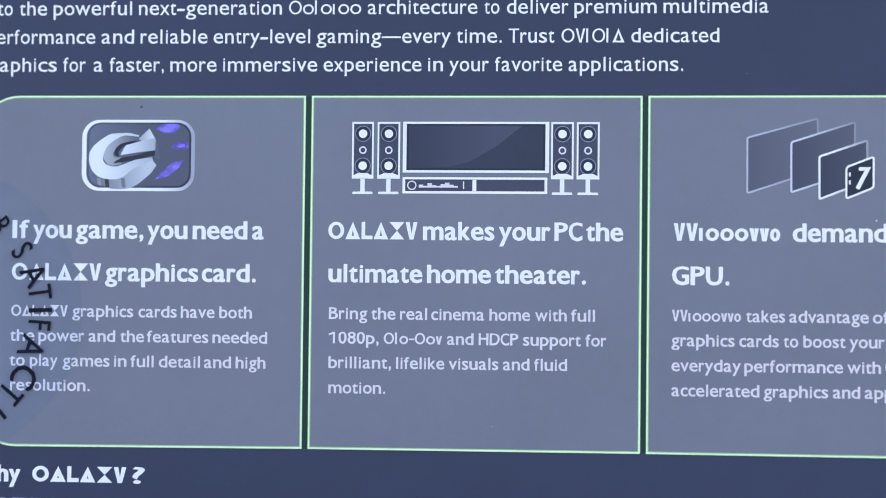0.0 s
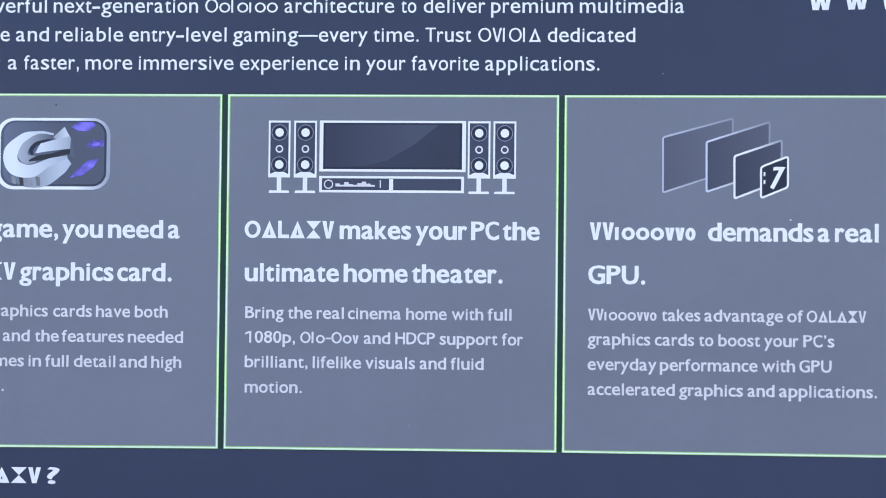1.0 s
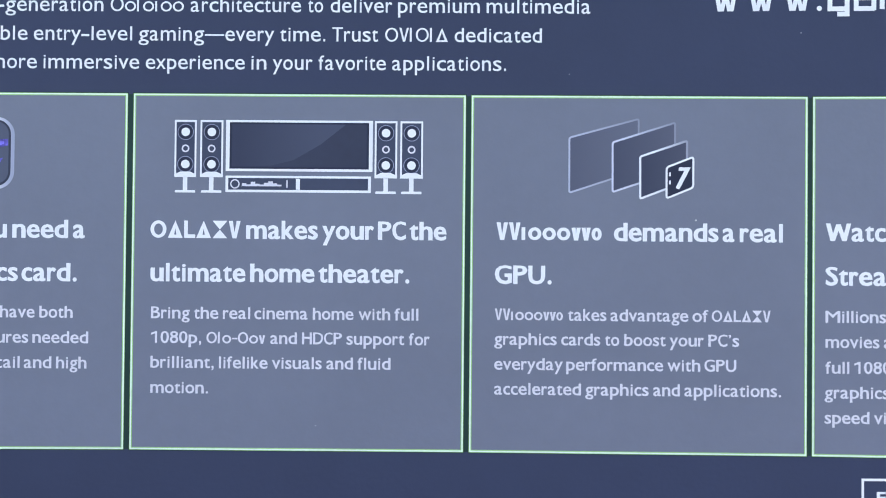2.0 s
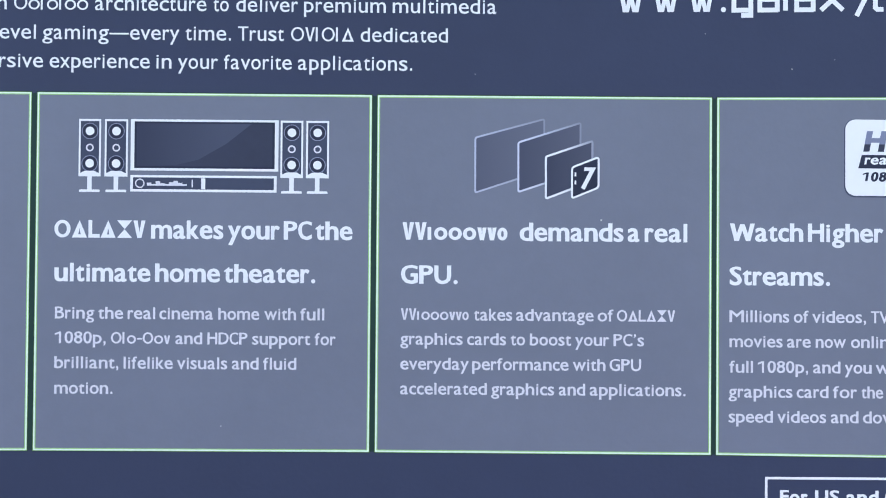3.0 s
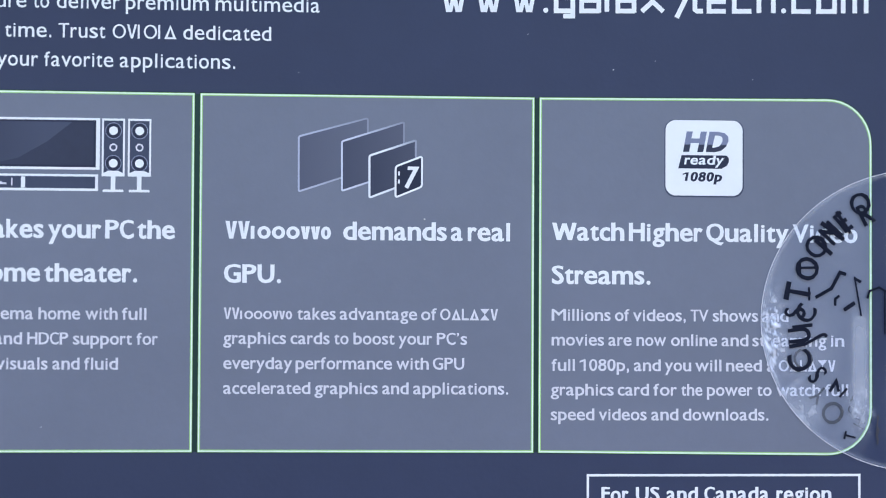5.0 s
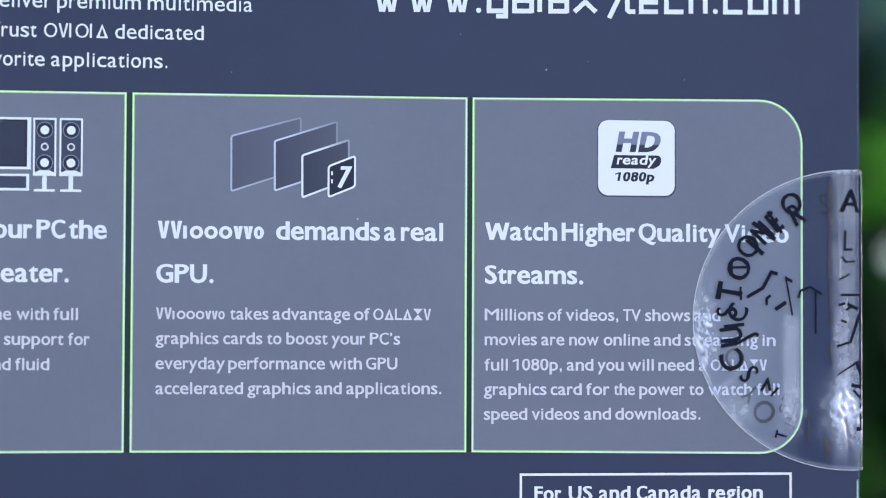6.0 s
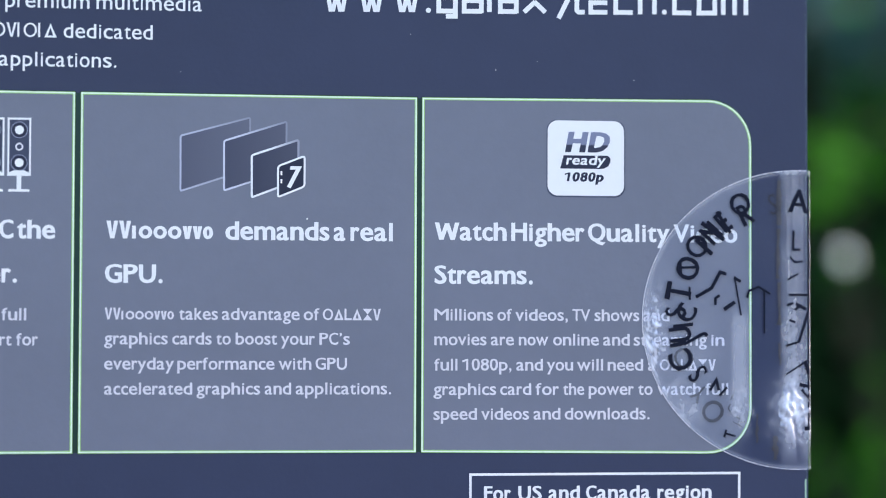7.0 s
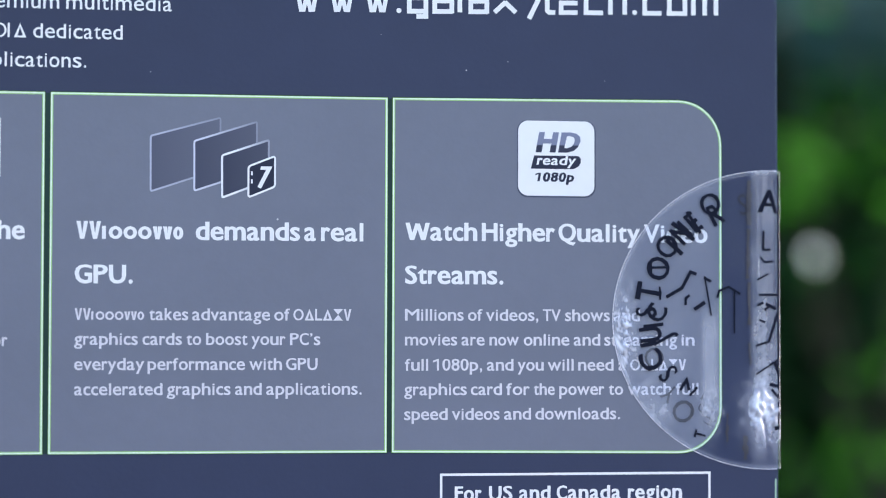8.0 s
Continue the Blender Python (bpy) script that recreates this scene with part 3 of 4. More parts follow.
for pts in (((-99.1, 106.9), (-97.5, 106.1), (-95.4, 106.1), (-94.0, 107.2), (-94.5, 107.9), (-97.5, 107.9)),
            ((-96.0, 103.0), (-94.2, 102.6), (-92.3, 103.0), (-92.3, 104.3), (-94.9, 104.2)),
            ((-99.2, 96.6), (-96.7, 97.1), (-94.3, 98.9), (-93.3, 100.5), (-95.5, 100.1), (-97.4, 98.6))):
    flat("violet_flare", VIOLET, 0.13, pts, game, "violet light streak")
    cx, cz = sum(p[0] for p in pts) / len(pts), sum(p[1] for p in pts) / len(pts)
    flat("violet_core", GLINT, 0.14, [(cx + (x - cx) * 0.5, cz + (z - cz) * 0.45) for x, z in pts], game)

# loudspeakers, television and player in the second panel
for x0, x1 in ((-58.8, -54.4), (-53.65, -49.05), (-18.7, -14.2), (-13.6, -9.05)):
    cx = (x0 + x1) / 2
    bm = bmesh.new()
    rim(bm, rounded(x0, 96.9, x1, 108.35, (0,) * 4), rounded(x0 + 0.36, 97.6, x1 - 0.36, 107.95, (0,) * 4), 0.12)
    poly(bm, ((x0 + 0.42, 97.6), (cx - 1.0, 97.6), (cx + 1.0, 97.6), (x1 - 0.42, 97.6), (cx + 1.0, 98.0), (cx - 1.0, 98.0)), 0.13)
    speaker = part("speaker_outline", bm, WHITE, theater)
    bm = bmesh.new()
    poly(bm, rounded(x0 + 0.4, 97.5, x1 - 0.4, 107.9, (0,) * 4), 0.10)
    part("speaker_front", bm, NAVY, theater)
    bm = bmesh.new()
    for z in (105.95, 99.5):
        poly(bm, oval(cx, z, 1.42, 1.42), 0.11)
    part("speaker_surround", bm, MIDNIGHT, theater)
    bm = bmesh.new()
    for z in (105.95, 99.5):
        poly(bm, oval(cx, z, 0.86, 0.86), 0.13)
    part("speaker_cone", bm, WHITE, theater)
    bm = bmesh.new()
    rim(bm, oval(cx, 102.65, 0.78, 0.78), oval(cx, 102.65, 0.48, 0.48), 0.13)
    part("speaker_port", bm, PALE, theater)
    bm = bmesh.new()
    for z in (105.95, 99.5):
        rim(bm, oval(cx, z, 1.62, 1.62), oval(cx, z, 1.50, 1.50), 0.115)
    part("speaker_ring", bm, MIST, theater)
    bm = bmesh.new()
    poly(bm, rounded(cx - 0.45, 93.9, cx + 0.45, 97.0, (0,) * 4), 0.12)
    poly(bm, rounded(cx - 2.05, 93.8, cx + 2.05, 94.3, (0, 0, 0.25, 0.25)), 0.13)
    part("speaker_foot", bm, WHITE, theater)
bm = bmesh.new()
rim(bm, rounded(-48.5, 98.15, -19.1, 108.4, (0,) * 4), rounded(-47.75, 98.65, -19.85, 107.95, (0,) * 4), 0.12)
part("television_outline", bm, WHITE, theater)
bm = bmesh.new()
poly(bm, rounded(-47.8, 98.6, -19.8, 108.0, (0,) * 4), 0.10)
part("television_screen", bm, SCREEN, theater)
bm = bmesh.new()
rim(bm, rounded(-47.75, 98.65, -19.85, 107.95, (0,) * 4), rounded(-47.3, 99.05, -20.3, 107.6, (0,) * 4), 0.112)
part("television_bezel", bm, MIDNIGHT, theater)
bm = bmesh.new()
poly(bm, ((-47.3, 99.1), (-39.5, 99.3), (-35.0, 100.4), (-29.5, 103.6), (-24.5, 107.6), (-47.3, 107.6)), 0.115)
part("screen_sheen", bm, fade("screen_sheen_ink", (0.036, 0.044, 0.080), (0.064, 0.076, 0.122), -46, -30), theater)
bm = bmesh.new()
rim(bm, rounded(-48.5, 93.95, -19.4, 97.25, (0,) * 4), rounded(-47.95, 94.45, -19.95, 96.8, (0,) * 4), 0.12)
poly(bm, rounded(-34.4, 94.5, -33.6, 96.7, (0,) * 4), 0.125)
part("player_outline", bm, WHITE, theater)
bm = bmesh.new()
poly(bm, rounded(-48.0, 94.4, -20.0, 96.8, (0,) * 4), 0.10)
part("player_front", bm, NAVY, theater)
bm = bmesh.new()
rim(bm, oval(-46.6, 95.6, 0.95, 0.95), oval(-46.6, 95.6, 0.70, 0.70), 0.13)
for i, h in enumerate((0.6, 0.35, 0.9, 0.5, 0.35, 0.7, 1.0, 0.6, 0.35)):
    poly(bm, rounded(-45.2 + i * 0.88, 95.15, -45.2 + i * 0.88 + 0.9, 95.15 + h, (0,) * 4), 0.13 + 0.002 * i)
poly(bm, rounded(-36.3, 94.9, -36.05, 96.4, (0,) * 4), 0.13)
part("player_display", bm, PALE, theater)


# staggered windows in the third panel
def pane(name, pts, line, fill, wide, layer, curve=0.4):
    soft = []
    for i, p in enumerate(pts):              # each corner is eased by a short curve
        p, a, b = Vector(p), Vector(pts[i - 1]), Vector(pts[(i + 1) % 4])
        a, b = p + (a - p).normalized() * curve, p + (b - p).normalized() * curve
        soft += [tuple(a.lerp(p, t).lerp(p.lerp(b, t), t)) for t in (0, 0.33, 0.67, 1)]
    pts = soft
    bm = bmesh.new()
    poly(bm, pts[::-1], layer)
    part(name, bm, fill, gpu)
    bm = bmesh.new()
    mid = tuple((Vector(pts[0]) + Vector(pts[1])) / 2)
    stroke(bm, [mid, *pts[1:], pts[0], mid], wide, layer + 0.01, cap=False)
    part(name + "_outline", bm, line, gpu)


pane("window_pane", ((20.1, 105.3), (33.85, 109.1), (33.9, 98.9), (20.15, 94.3)), fade("outline_fade_far", (0.46, 0.49, 0.60), (0.25, 0.27, 0.34), 22, 34.5),
     fade("pane_fade_far", (0.094, 0.104, 0.150), (0.135, 0.148, 0.200), 20, 35), 0.36, 0.10)
pane("window_pane", ((28.7, 104.4), (41.1, 108.4), (41.1, 98.7), (28.75, 94.5)), fade("outline_fade_mid", (0.60, 0.63, 0.74), (0.24, 0.26, 0.33), 31, 41.5),
     fade("pane_fade_mid", (0.062, 0.071, 0.112), (0.104, 0.114, 0.160), 29, 42), 0.38, 0.13)
pane("window_pane", ((34.2, 101.6), (43.5, 104.8), (43.5, 96.8), (34.25, 93.2)), fade("outline_fade_near", (0.80, 0.82, 0.86), (0.28, 0.30, 0.38), 37, 44),
     fade("pane_fade_near", (0.044, 0.052, 0.088), (0.078, 0.087, 0.128), 35, 45), 0.42, 0.16)
pane("number_pane", ((39.45, 99.5), (44.75, 101.6), (44.75, 95.5), (39.45, 93.3)), WHITE, MIDNIGHT, 0.40, 0.19, 0.55)
bm = bmesh.new()
word(bm, "7", 41.1, 43.35, 95.3, 4.1, 0.055, 0.22, lean=0.20)
for z in (96.1, 97.7):
    poly(bm, rounded(39.95, z, 40.3, z + 0.8, (0,) * 4), 0.22)
part("number", bm, WHITE, gpu, "white digit")

# white badge in the last panel
bm = bmesh.new()
poly(bm, rounded(94.1, 94.3, 109.95, 109.6, (2.1,) * 4), 0.10)
part("badge", bm, WHITE, stream, "white rounded badge")
bm = bmesh.new()
rim(bm, rounded(93.9, 94.0, 110.2, 109.7, (2.2,) * 4), rounded(94.2, 94.4, 109.85, 109.5, (2.1,) * 4), 0.08)
part("badge_shadow", bm, NAVY, stream)
bm = bmesh.new()
word(bm, "HD", 97.7, 106.6, 103.35, 3.75, 0.085, 0.13, lean=0.20)
part("badge_letters", bm, fade("badge_two_tone", (0.035, 0.042, 0.075), (0.21, 0.235, 0.34), 104.55, 104.75, "Z"), stream)
bm = bmesh.new()
poly(bm, ((96.7, 99.8), (105.6, 99.8), (106.7, 100.4), (107.1, 101.2), (107.1, 102.0), (106.6, 102.5), (97.4, 102.5)), 0.13)
part("badge_band", bm, MIDNIGHT, stream)
bm = bmesh.new()
word(bm, "ready", 97.9, 105.9, 100.65, 1.75, 0.05, 0.16, lean=0.18)
part("badge_word", bm, WHITE, stream)
bm = bmesh.new()
word(bm, "1080p", 97.4, 105.6, 97.25, 1.75, 0.075, 0.13, lean=0.18)
part("badge_number", bm, MIDNIGHT, stream)

# specks of dust and small scuffs on the card
for x, z, r in ((-102.2, 111.4, 0.28), (83.4, 119.6, 0.16), (66.0, 126.5, 0.10), (45.3, 89.0, 0.22), (92.0, 121.5, 0.08), (20.0, 118.0, 0.09), (-30.0, 47.5, 0.10), (112.0, 118.0, 0.09)):
    bm = bmesh.new()
    bmesh.ops.create_icosphere(bm, subdivisions=1, radius=r / 1000, matrix=Matrix.Translation(spot(x, z, r * 0.4)))
    part("dust_speck", bm, DUST if x != -102.2 else STEEL, carton)


# ---- round seals of clear film, folded round the carton's upright edges
def bell(v, middle, width):
    return math.exp(-((v - middle) / width) ** 2)


def shelf(v, a, b, soft):
    """1 between a and b, falling off softly on both sides."""
    return 1 / (1 + math.exp(-(v - a) / soft)) / (1 + math.exp((v - b) / soft))


def seal(side, letters, marks):
    """A clear film disc over one upright edge. letters: character, place on the card, height, turn; marks: width and points."""
    cx, cz, rx, rz = side * 146.8, 69.3, 33.1, 30.7
    edge = HALF * 1000

    def lift(x, z):
        """Height of the film over the card, and its white haze, which covers whitened creases and paints in sky
        reflections; x towards the fold and z from the seal's middle.
        """
        if side < 0:
            return 0.30 + 0.05 * noise.noise((x * 0.2, z * 0.2, 3)), max(0.0, 0.05 * noise.noise((x * 0.16, z * 0.16, 5)))
        n1, n2 = noise.noise((x * 0.25, z * 0.12, 1)), noise.noise((x * 0.12, z * 0.10, 4))
        fine, crisp = noise.noise((x * 0.9, z * 0.7, 31)), abs(noise.noise((x * 0.55 + z * 0.25, z * 0.45, 13)))
        flap = shelf(x, -3.9 + 0.35 * noise.noise((z * 0.5, 0, 2)), 9, 0.16)                    # the strip that stands off beside the fold
        crush = bell(z, -18.8, 5.6) * bell(x, -1.9, 3.2)
        blister = bell(z, -3.5, 7.5) * bell(x, -30.6 - 0.02 * z, 1.9)
        pool = bell(z, -18.8, 3.2) * bell(x, -23.5, 3.0)
        tongue = shelf(x, -14.2, -11.0, 0.25) * shelf(z, -19.5, 1.0, 1.0)                        # milky band beside the panel's edge
        corner = bell(z, -19.0, 4.0) * bell(x, -13.0, 2.6)
        h = 0.30 + 0.12 * n2 + 0.05 * fine + 0.5 * flap * (1 + 0.6 * n1) + 2.6 * crush * crisp + 1.1 * blister * crisp + 0.5 * corner * crisp
        shard = max(0.0, 1.2 * noise.noise((x * 0.7, z * 0.45, 24)) + 0.9 * noise.noise((x * 1.9, z * 1.2, 29)) + 0.28)
        milk_glare = 0.78 * crush * (0.42 + 0.75 * shard) + 1.15 * blister * max(0.0, shard - 0.12) + 0.20 * blister + 0.26 * pool * (0.6 + shard) + 0.27 * tongue + 0.35 * corner * shard
        crease = bell((x + 3.5) * 0.98 + (z + 14.8) * 0.196, 0, 0.30) * shelf(z, -26.5, -15, 0.4)   # sharp folds of the crushed part
        hook = bell((z + 19.0) - 0.55 * (x - 0.8), 0, 0.35) * shelf(x, -0.6, 1.6, 0.15)
        gap = bell((x + 1.2) * 0.98 + (z + 22.0) * 0.12, 0, 0.55) * shelf(z, -29, -19.5, 0.5)
        h += 0.5 * crease + 0.3 * hook
        milk_glare = milk_glare * (1 - 0.8 * gap) + 0.26 * crease + 0.36 * hook
        milk_glare += flap * (1 - 0.6 * gap) * (0.35 + 0.65 * shelf(z, -25.5, 40, 1.0)) * (0.13 + 0.05 * shelf(z, -32, 4, 3) + 0.13 * n1 + 0.12 * noise.noise((x * 1.3, z * 0.04, 17)) + 0.10 * shelf(x, -2.6, -0.6, 0.3) + 0.10 * shelf(z, -32, 6, 2) * shard)
        milk_glare += 0.045 * shelf(x, -40, -11.6, 0.5) * (1 + 0.8 * n2)
        milk_glare += 0.07 * bell(z, -9, 12) * bell(x, -24, 6) + 0.16 * bell(z, -14 + 0.8 * (x + 27), 1.0) * bell(x, -27, 3.0)
        milk_glare += 0.15 * math.exp(-((1 - math.hypot(x / rx, z / rz)) * 32 / 0.8) ** 4)
        return max(0.26, h), min(1.0, max(0.0, milk_glare))

    bm = bmesh.new()
    haze = bm.verts.layers.float.new("milk_glare")
    nx, nz = 110, 130
    rows = []
    for i in range(nx + 1):
        x = -rx + (edge - abs(cx) + rx) * i / nx            # from the inner rim to the fold
        half = rz * math.sqrt(max(0.0, 1 - (x / rx) ** 2))
        col = []
        for k in range(nz + 1):
            z = -half + 2 * half * k / nz
            h, white = lift(x, z)
            v = bm.verts.new(spot(cx + side * x, cz + z, h))
            v[haze] = white
            col.append(v)
        rows.append(col)
    # the half that is folded onto the side, standing off in a loop at the fold
    for j in range(10):
        x = edge - abs(cx) + (rx - 2.4) * max(0.02, j / 9)
        half = rz * math.sqrt(max(0.0, 1 - (x / rx) ** 2))
        col = []
        for k in range(nz + 1):
            z = cz - half + 2 * half * k / nz
            off = 0.25 + (0.28 * math.exp(-j * 0.8) * (1 + 0.5 * noise.noise((z * 0.2, 0, 9))) if side > 0 else 0)
            v = bm.verts.new((side * (edge + off) / 1000, (x - edge + abs(cx) - (0.25 if j == 0 else 0)) / 1000 - DEEP / 2, z / 1000))
            v[haze] = 0.02
            col.append(v)
        rows.append(col)
    for a, b in zip(rows, rows[1:]):
        for k in range(nz):
            q = (a[k], b[k], b[k + 1], a[k + 1])
            bm.faces.new(q if side > 0 else q[::-1])
    film = part("seal_film", bm, FILM, carton, "round clear film seal with black lettering, wrinkled", smooth=True)
    film.visible_shadow = False
    # bright cut rim of the film
    bm = bmesh.new()
    arc = [p for p in oval(cx, cz, rx, rz, 0, 140) if side * p[0] < edge - 0.3]
    arc.sort(key=lambda p: math.atan2(p[1] - cz, side * (p[0] - cx)) % (2 * math.pi))
    stroke(bm, arc, 0.13 if side > 0 else 0.05, 0.36)
    part("film_rim", bm, PALE if side > 0 else PANEL, film)

    def level(x, z, fresh=True):
        """Fresh print lies on the film, worn print on its back."""
        return lift(side * (x - cx), z - cz)[0] + (0.10 if fresh else -0.05)

    for ch, px, pz, tall, turn, slim in letters:
        pts, faces, out = glyphs(ch)
        lo, hi, top = min(p[0] for p in pts), max(p[0] for p in pts), max(p[1] for p in glyphs("H")[0])
        t, k = radians(turn), tall / top
        bm = bmesh.new()
        vs = []
        for (x, y), (ox, oy) in zip(pts, out):
            worn = slim * (1 + 1.6 * noise.noise((x * 3 + px, y * 3 + pz, 5)))
            x, y = (x - (lo + hi) / 2) * k * (0.9 if ch in "OCAI" else 0.74) + ox * worn, (y - top / 2) * k + oy * worn * 0.7
            gx, gz = px + x * math.cos(t) - y * math.sin(t), pz + x * math.sin(t) + y * math.cos(t)
            gx = side * min(side * gx, edge - 0.1)
            vs.append(bm.verts.new(spot(gx, gz, level(gx, gz, slim > 0.05))))
        for f in faces:
            bm.faces.new([vs[n] for n in f])
        part("seal_letter", bm, INK if slim > 0.05 else SMOKE, film, "black seal lettering")
    for wide, pts in marks:
        fine = [Vector(a).lerp(Vector(b), i / 4) for a, b in zip(pts, pts[1:]) for i in range(4)] + [Vector(pts[-1])]
        bm = bmesh.new()
        stroke(bm, [tuple(p) for p in fine], wide, 0.0)
        for v in bm.verts:
            v.co.x = max(-edge + 0.05, min(edge - 0.05, v.co.x * 1000)) / 1000
            v.co.y -= (level(v.co.x * 1000, v.co.z * 1000) + 0.02) / 1000
        part("seal_mark", bm, INK, film, "black printed seal mark or dark fold line")
    return film


seal(-1, (("R", -130.9, 86.8, 4.3, -52, 0.06), ("S", -126.5, 82.0, 4.6, -58, 0.06), ("A", -123.9, 77.0, 4.8, -60, 0.06), ("T", -122.6, 73.4, 4.7, -82, 0.06), ("I", -122.5, 69.8, 4.7, -88, 0.12),
          ("F", -122.6, 66.7, 4.6, -94, 0.06), ("A", -124.2, 62.2, 5.0, -110, 0.06), ("C", -125.6, 56.2, 5.2, -122, 0.06), ("T", -128.4, 52.8, 5.0, -130, 0.06), ("I", -131.0, 49.6, 5.0, -140, 0.06)), ())

# two layers of lettering lie over one another, and the folded half shows through
RING_UPPER = (("A", 146.5, 93.6, 4.4, -4, 0.13), ("S", 141.2, 93.0, 4.2, 10, -0.01), ("O", 134.2, 93.0, 4.3, 20, 0.08), ("R", 135.3, 90.9, 4.2, 28, 0.16), ("E", 130.6, 89.2, 4.2, 40, 0.17), ("M", 128.1, 87.0, 4.2, 48, 0.16),
              ("O", 125.1, 84.2, 4.4, 52, 0.08), ("O", 123.2, 79.7, 4.7, 64, 0.10), ("T", 123.4, 79.9, 4.0, 92, 0.08), ("T", 121.3, 74.9, 5.0, 80, 0.26), ("I", 123.6, 74.6, 2.6, 2, 0.06))
RING_LOWER = (("S", 120.7, 70.8, 4.2, 88, 0.16), ("C", 122.9, 70.6, 4.0, 70, 0.08), ("U", 121.6, 66.2, 4.4, 97, 0.20), ("J", 124.3, 64.9, 4.0, 120, 0.08), ("C", 121.8, 60.9, 4.7, 112, 0.10), ("O", 122.4, 61.4, 4.2, 20, -0.02),
              ("S", 125.3, 58.2, 4.2, 128, 0.08), ("Y", 125.6, 54.2, 3.6, 140, 0.05), ("O", 128.5, 50.5, 4.5, 130, 0.05), ("T", 133.2, 53.0, 1.9, 60, 0.05), ("C", 132.6, 51.0, 2.0, 70, -0.01), ("H", 134.0, 48.4, 2.3, 62, -0.02), ("T", 132.0, 45.8, 2.3, 75, 0.08))
MARKS_INNER = ((0.70, ((125.0, 73.9), (128.2, 75.7), (130.0, 79.0), (131.2, 78.6))), (0.36, ((133.0, 78.1), (134.4, 70.2))), (0.6, ((133.0, 77.8), (134.3, 77.1))), (0.55, ((129.0, 72.3), (129.0, 73.6), (129.8, 74.2))),
               (0.80, ((130.9, 71.4), (133.0, 72.8))), (0.45, ((135.7, 73.8), (136.1, 75.2), (138.1, 76.0), (140.5, 74.6))), (0.35, ((139.3, 75.1), (139.3, 66.5))), (0.8, ((119.6, 63.9), (122.8, 64.5))),
               (0.7, ((120.2, 67.8), (124.2, 68.3))), (0.9, ((125.0, 85.5), (128.2, 82.7))), (0.9, ((126.2, 89.0), (130.7, 85.7))), (0.7, ((129.3, 91.3), (132.1, 87.1))), (0.6, ((127.9, 54.9), (129.2, 57.0), (129.7, 54.9))), (0.5, ((129.9, 53.8), (131.4, 55.4))))
# the last stroke is a dark line down the fold, not print
MARKS_FOLD = ((0.45, ((145.4, 87.5), (145.3, 83.7), (146.8, 83.7))), (0.40, ((144.7, 82.2), (145.6, 81.1), (147.3, 81.3))), (0.35, ((144.1, 77.5), (146.3, 78.7))), (0.45, ((144.5, 74.4), (148.6, 74.4))), (0.45, ((144.1, 72.3), (145.3, 72.7))),
              (0.65, ((145.9, 72.5), (148.0, 71.5))), (0.5, ((145.6, 71.3), (146.8, 72.3))), (0.55, ((148.6, 71.2), (146.5, 64.8))), (0.45, ((146.5, 64.8), (143.7, 63.9))), (0.5, ((144.5, 69.2), (145.6, 68.8))), (0.35, ((143.8, 58.1), (148.5, 61.1))),
              (0.7, ((147.7, 60.7), (148.6, 58.1))), (0.7, ((146.7, 56.0), (148.6, 55.6))), (0.5, ((147.1, 54.9), (148.5, 53.2))), (0.8, ((147.7, 47.0), (148.6, 47.1))), (0.36, ((148.5, 99.0), (148.5, 73.0), (148.5, 47.5))))
folded = seal(1, RING_UPPER + RING_LOWER, MARKS_INNER + MARKS_FOLD)
# brown strokes paint in the shadow line where the film bends
BEND_SHADE = material("brown_bend_shade", (0.058, 0.054, 0.062), 0.5, vary=0.5, scale=300)
for x, z0, z1, w in ((142.5, 98.0, 88.5, 0.9), (142.3, 88.0, 77.5, 0.8), (142.5, 77.0, 68.0, 0.7), (142.6, 64.5, 60.0, 0.6), (141.6, 45.5, 40.5, 1.0), (137.8, 50.0, 44.0, 0.5)):
    rows = 7
    brush("bend_shade", BEND_SHADE, 0.24, [(x + 0.35 * noise.noise((x, i * 0.7, z0)), z0 + (z1 - z0) * i / (rows - 1)) for i in range(rows)],
          [w * 2.0 * (0.25 + abs(noise.noise((i * 0.9, x, z1)))) for i in range(rows)], folded)


# ---- planting behind: a shrub and a dense hedge
def leaves(name, mat, parent, spots, size, rng):
    verts, faces = [], []
    for c in spots:
        s = size * rng.uniform(0.6, 1.3)
        m = Matrix.Translation(c) @ Euler((rng.uniform(-1.2, 1.2), rng.uniform(-1.2, 1.2), rng.uniform(0, 6.28))).to_matrix().to_4x4()
        n = len(verts)
        for x, y, z in ((0, -1, 0), (0.36, -0.3, 0.10), (0.30, 0.45, 0.10), (0, 1, -0.12), (-0.30, 0.45, 0.10), (-0.36, -0.3, 0.10), (0, 0, -0.03)):
            verts.append(m @ Vector((x * s, y * s, z * s)))
        faces += [(n + 6, n + i, n + (i + 1) % 6) for i in range(6)]
    me = bpy.data.meshes.new(name)
    me.from_pydata(verts, [], faces)
    me.materials.append(mat)
    ob = new(name, me)
    ob.parent = parent
    return ob


rng = random.Random(4)
hedge_spots = []
for _ in range(34000):
    x, y, z = rng.uniform(-2.5, 4.5), rng.uniform(3.9, 5.4), rng.uniform(0.02, 2.9)
    if y > 4.0 + 0.35 * noise.noise((x * 1.5, z * 1.5, 0)) + 0.2:
        hedge_spots.append((x, y, z))
hedge_spots += [(rng.uniform(-3, 5.5), rng.uniform(5.3, 6.0), rng.uniform(0, 3.0)) for _ in range(9000)]
hedge = leaves("hedge", LEAF, None, hedge_spots, 0.10, rng)
tagged(hedge, "dense dark green hedge in shade, far out of focus", "hedge", kind="stuff")

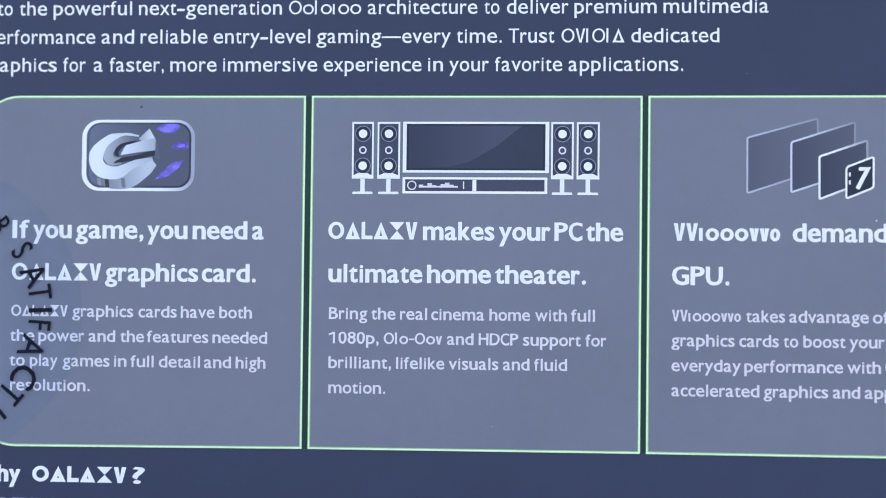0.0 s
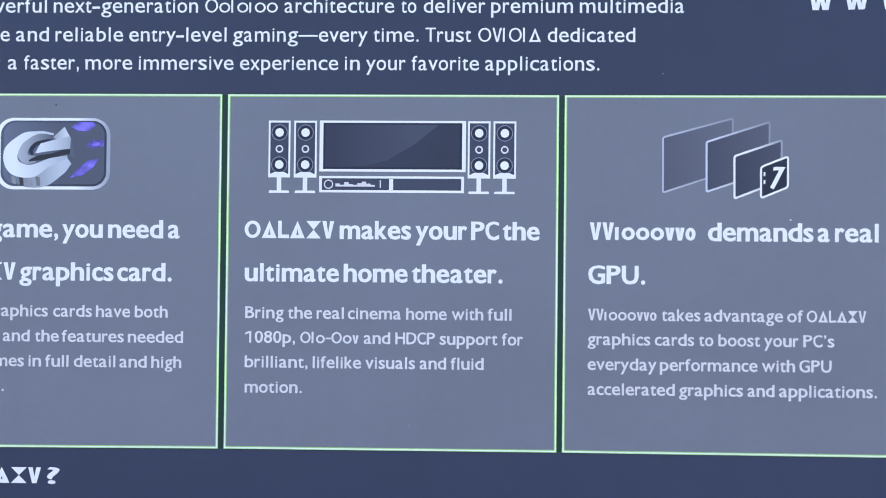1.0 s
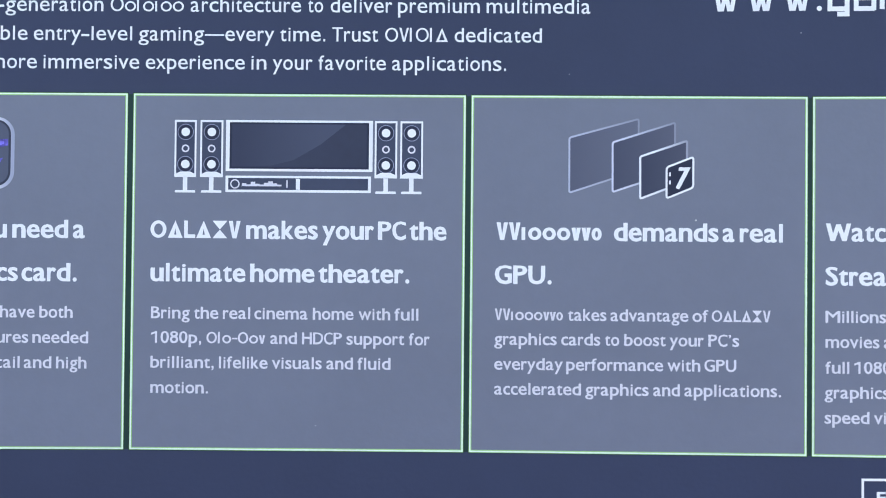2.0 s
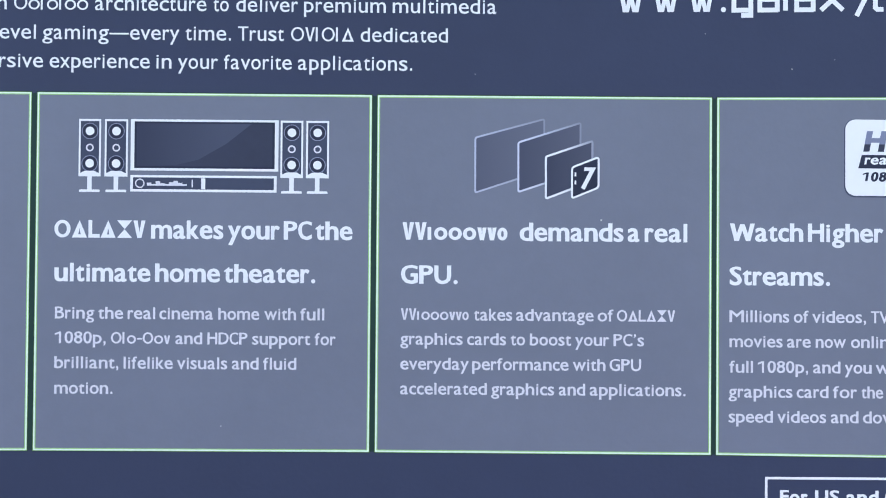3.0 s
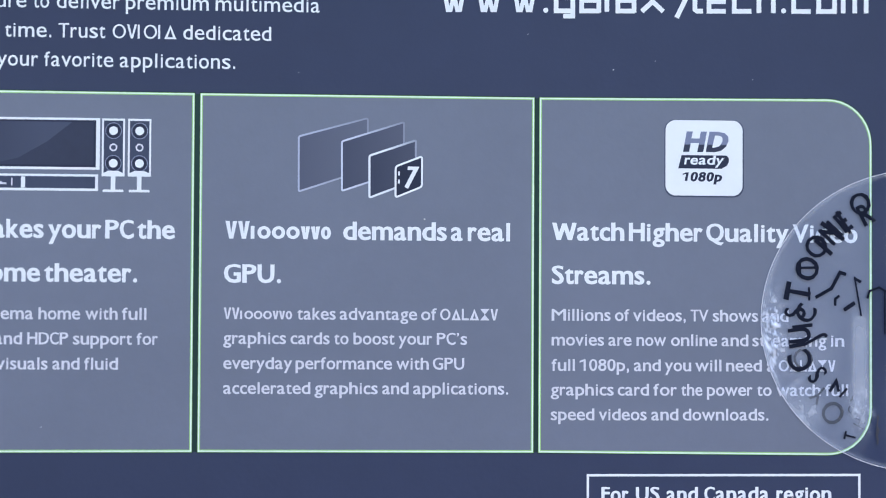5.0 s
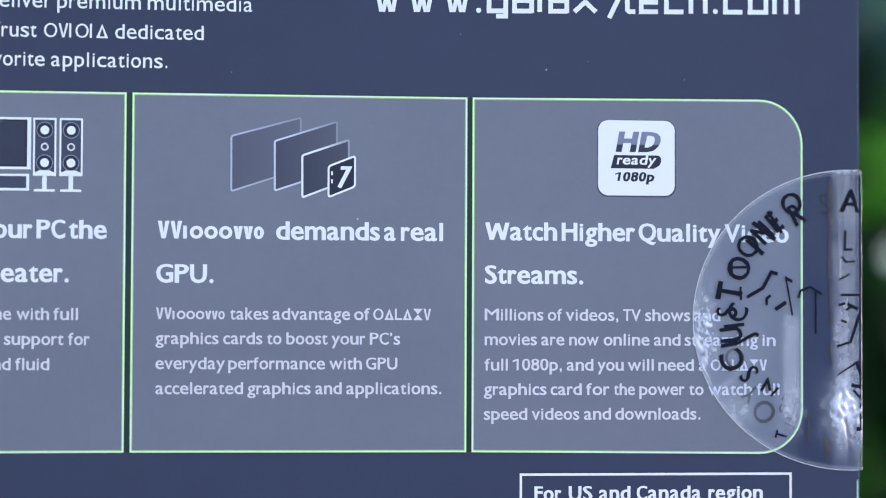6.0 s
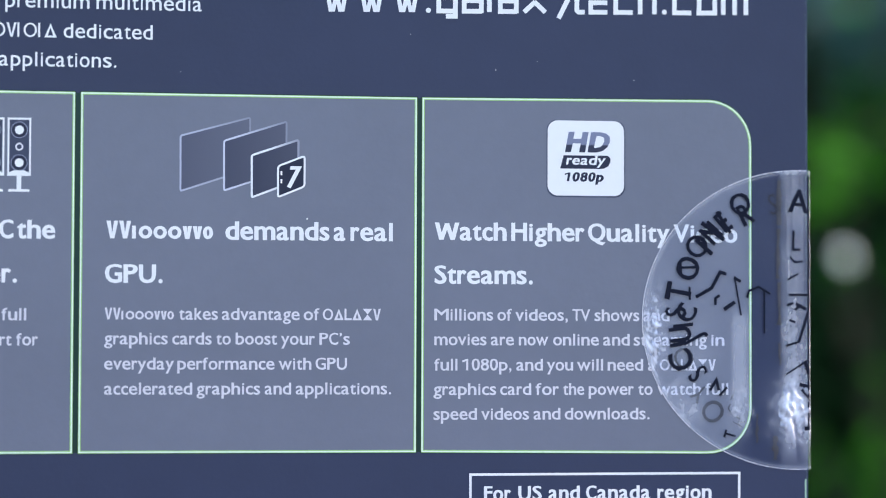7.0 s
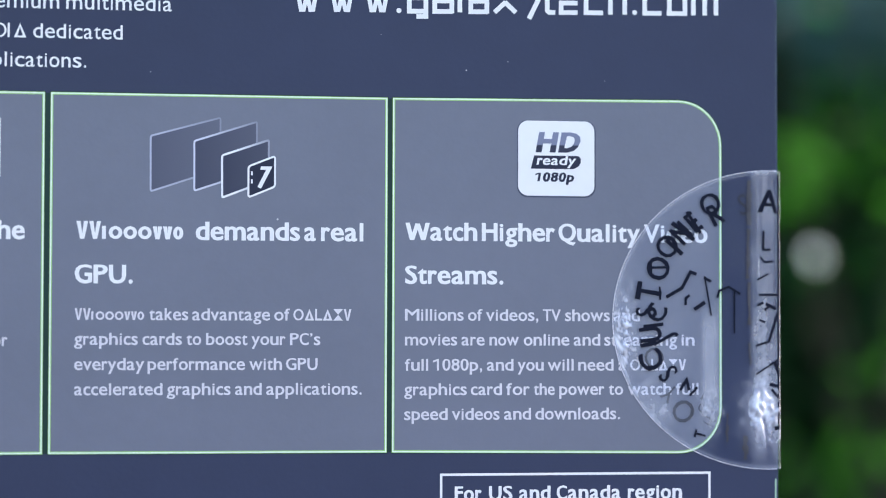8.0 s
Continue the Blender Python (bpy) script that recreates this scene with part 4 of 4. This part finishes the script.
shrub = tagged(new("leafy_shrub"), "leafy green shrub with lighter leaves coloured as sunlit and a white light spot", "shrub")
shrub.location = (1.15, 3.2, 0)


def limb(a, b, ra, rb):
    bm = bmesh.new()
    d = Vector(b) - Vector(a)
    m = Matrix.Translation((Vector(a) + Vector(b)) / 2) @ d.to_track_quat("Z", "Y").to_matrix().to_4x4()
    bmesh.ops.create_cone(bm, segments=8, radius1=ra, radius2=rb, depth=d.length, matrix=m)
    return bm


part("trunk", limb((0, 0, 0), (0.02, 0.02, 0.5), 0.03, 0.022), BARK, shrub)
for k in range(9):
    w = k * 2.4
    part("limb", limb((0.02, 0.02, 0.25 + 0.03 * k), (0.45 * math.cos(w), 0.25 + 0.25 * math.sin(w), 0.8 + 0.12 * k), 0.014, 0.004), BARK, shrub)
crown = [(rng.gauss(0, 0.38), rng.uniform(0.05, 0.7), rng.uniform(0.12, 1.75)) for _ in range(2600)]
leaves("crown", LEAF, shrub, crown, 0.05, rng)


# leaves with sunlight put into their lighter green, and one added bright spot, at the shrub's near side: pan and tilt
# from the eye in thousandths, distance
def seen_at(u, v, far):
    return Vector((u * far / 1000, far, EYE - v * far / 1000)) - shrub.location


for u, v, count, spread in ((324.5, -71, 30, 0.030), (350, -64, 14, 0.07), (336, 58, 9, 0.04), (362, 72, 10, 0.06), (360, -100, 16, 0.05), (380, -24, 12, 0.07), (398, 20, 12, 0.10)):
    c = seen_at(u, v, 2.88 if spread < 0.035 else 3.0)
    leaves("sunlit_leaves", SUNLIT_LEAF, shrub, [c + Vector((rng.gauss(0, spread), rng.uniform(-0.05, 0.1), rng.gauss(0, spread))) for _ in range(count)], 0.026, rng)

# bluer leaf colour that paints the sky's sheen onto the top leaves
SHEEN = material("sky_sheen_leaf", (0.026, 0.085, 0.088), 0.6, vary=0.4, scale=8, spec=0.2, trans=0.3)
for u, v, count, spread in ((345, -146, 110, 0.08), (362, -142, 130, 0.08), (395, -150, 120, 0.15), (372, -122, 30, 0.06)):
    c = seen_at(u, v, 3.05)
    leaves("sky_sheen_leaves", SHEEN, shrub, [c + Vector((rng.gauss(0, spread), rng.uniform(-0.05, 0.1), rng.gauss(0, spread * 0.5))) for _ in range(count)], 0.020, rng)

# small white flower shape, added to stand in for a glint of light
bm = bmesh.new()
c = seen_at(331.6, -33.0, 2.70)
bmesh.ops.create_icosphere(bm, subdivisions=2, radius=0.0090, matrix=Matrix.Translation(c))
for k in range(6):
    w = radians(60 * k)
    m = Matrix.Translation(c) @ Euler((radians(56), 0, radians(33))).to_matrix().to_4x4() @ Matrix.Rotation(w, 4, "Z") @ Matrix.Translation((0.0072, 0, 0)) @ Matrix.Diagonal((1.0, 0.6, 0.22, 1))
    bmesh.ops.create_icosphere(bm, subdivisions=2, radius=0.0069, matrix=m)
part("light_spot", bm, SPARKLE, shrub, "small white shape added as a bright spot of light")
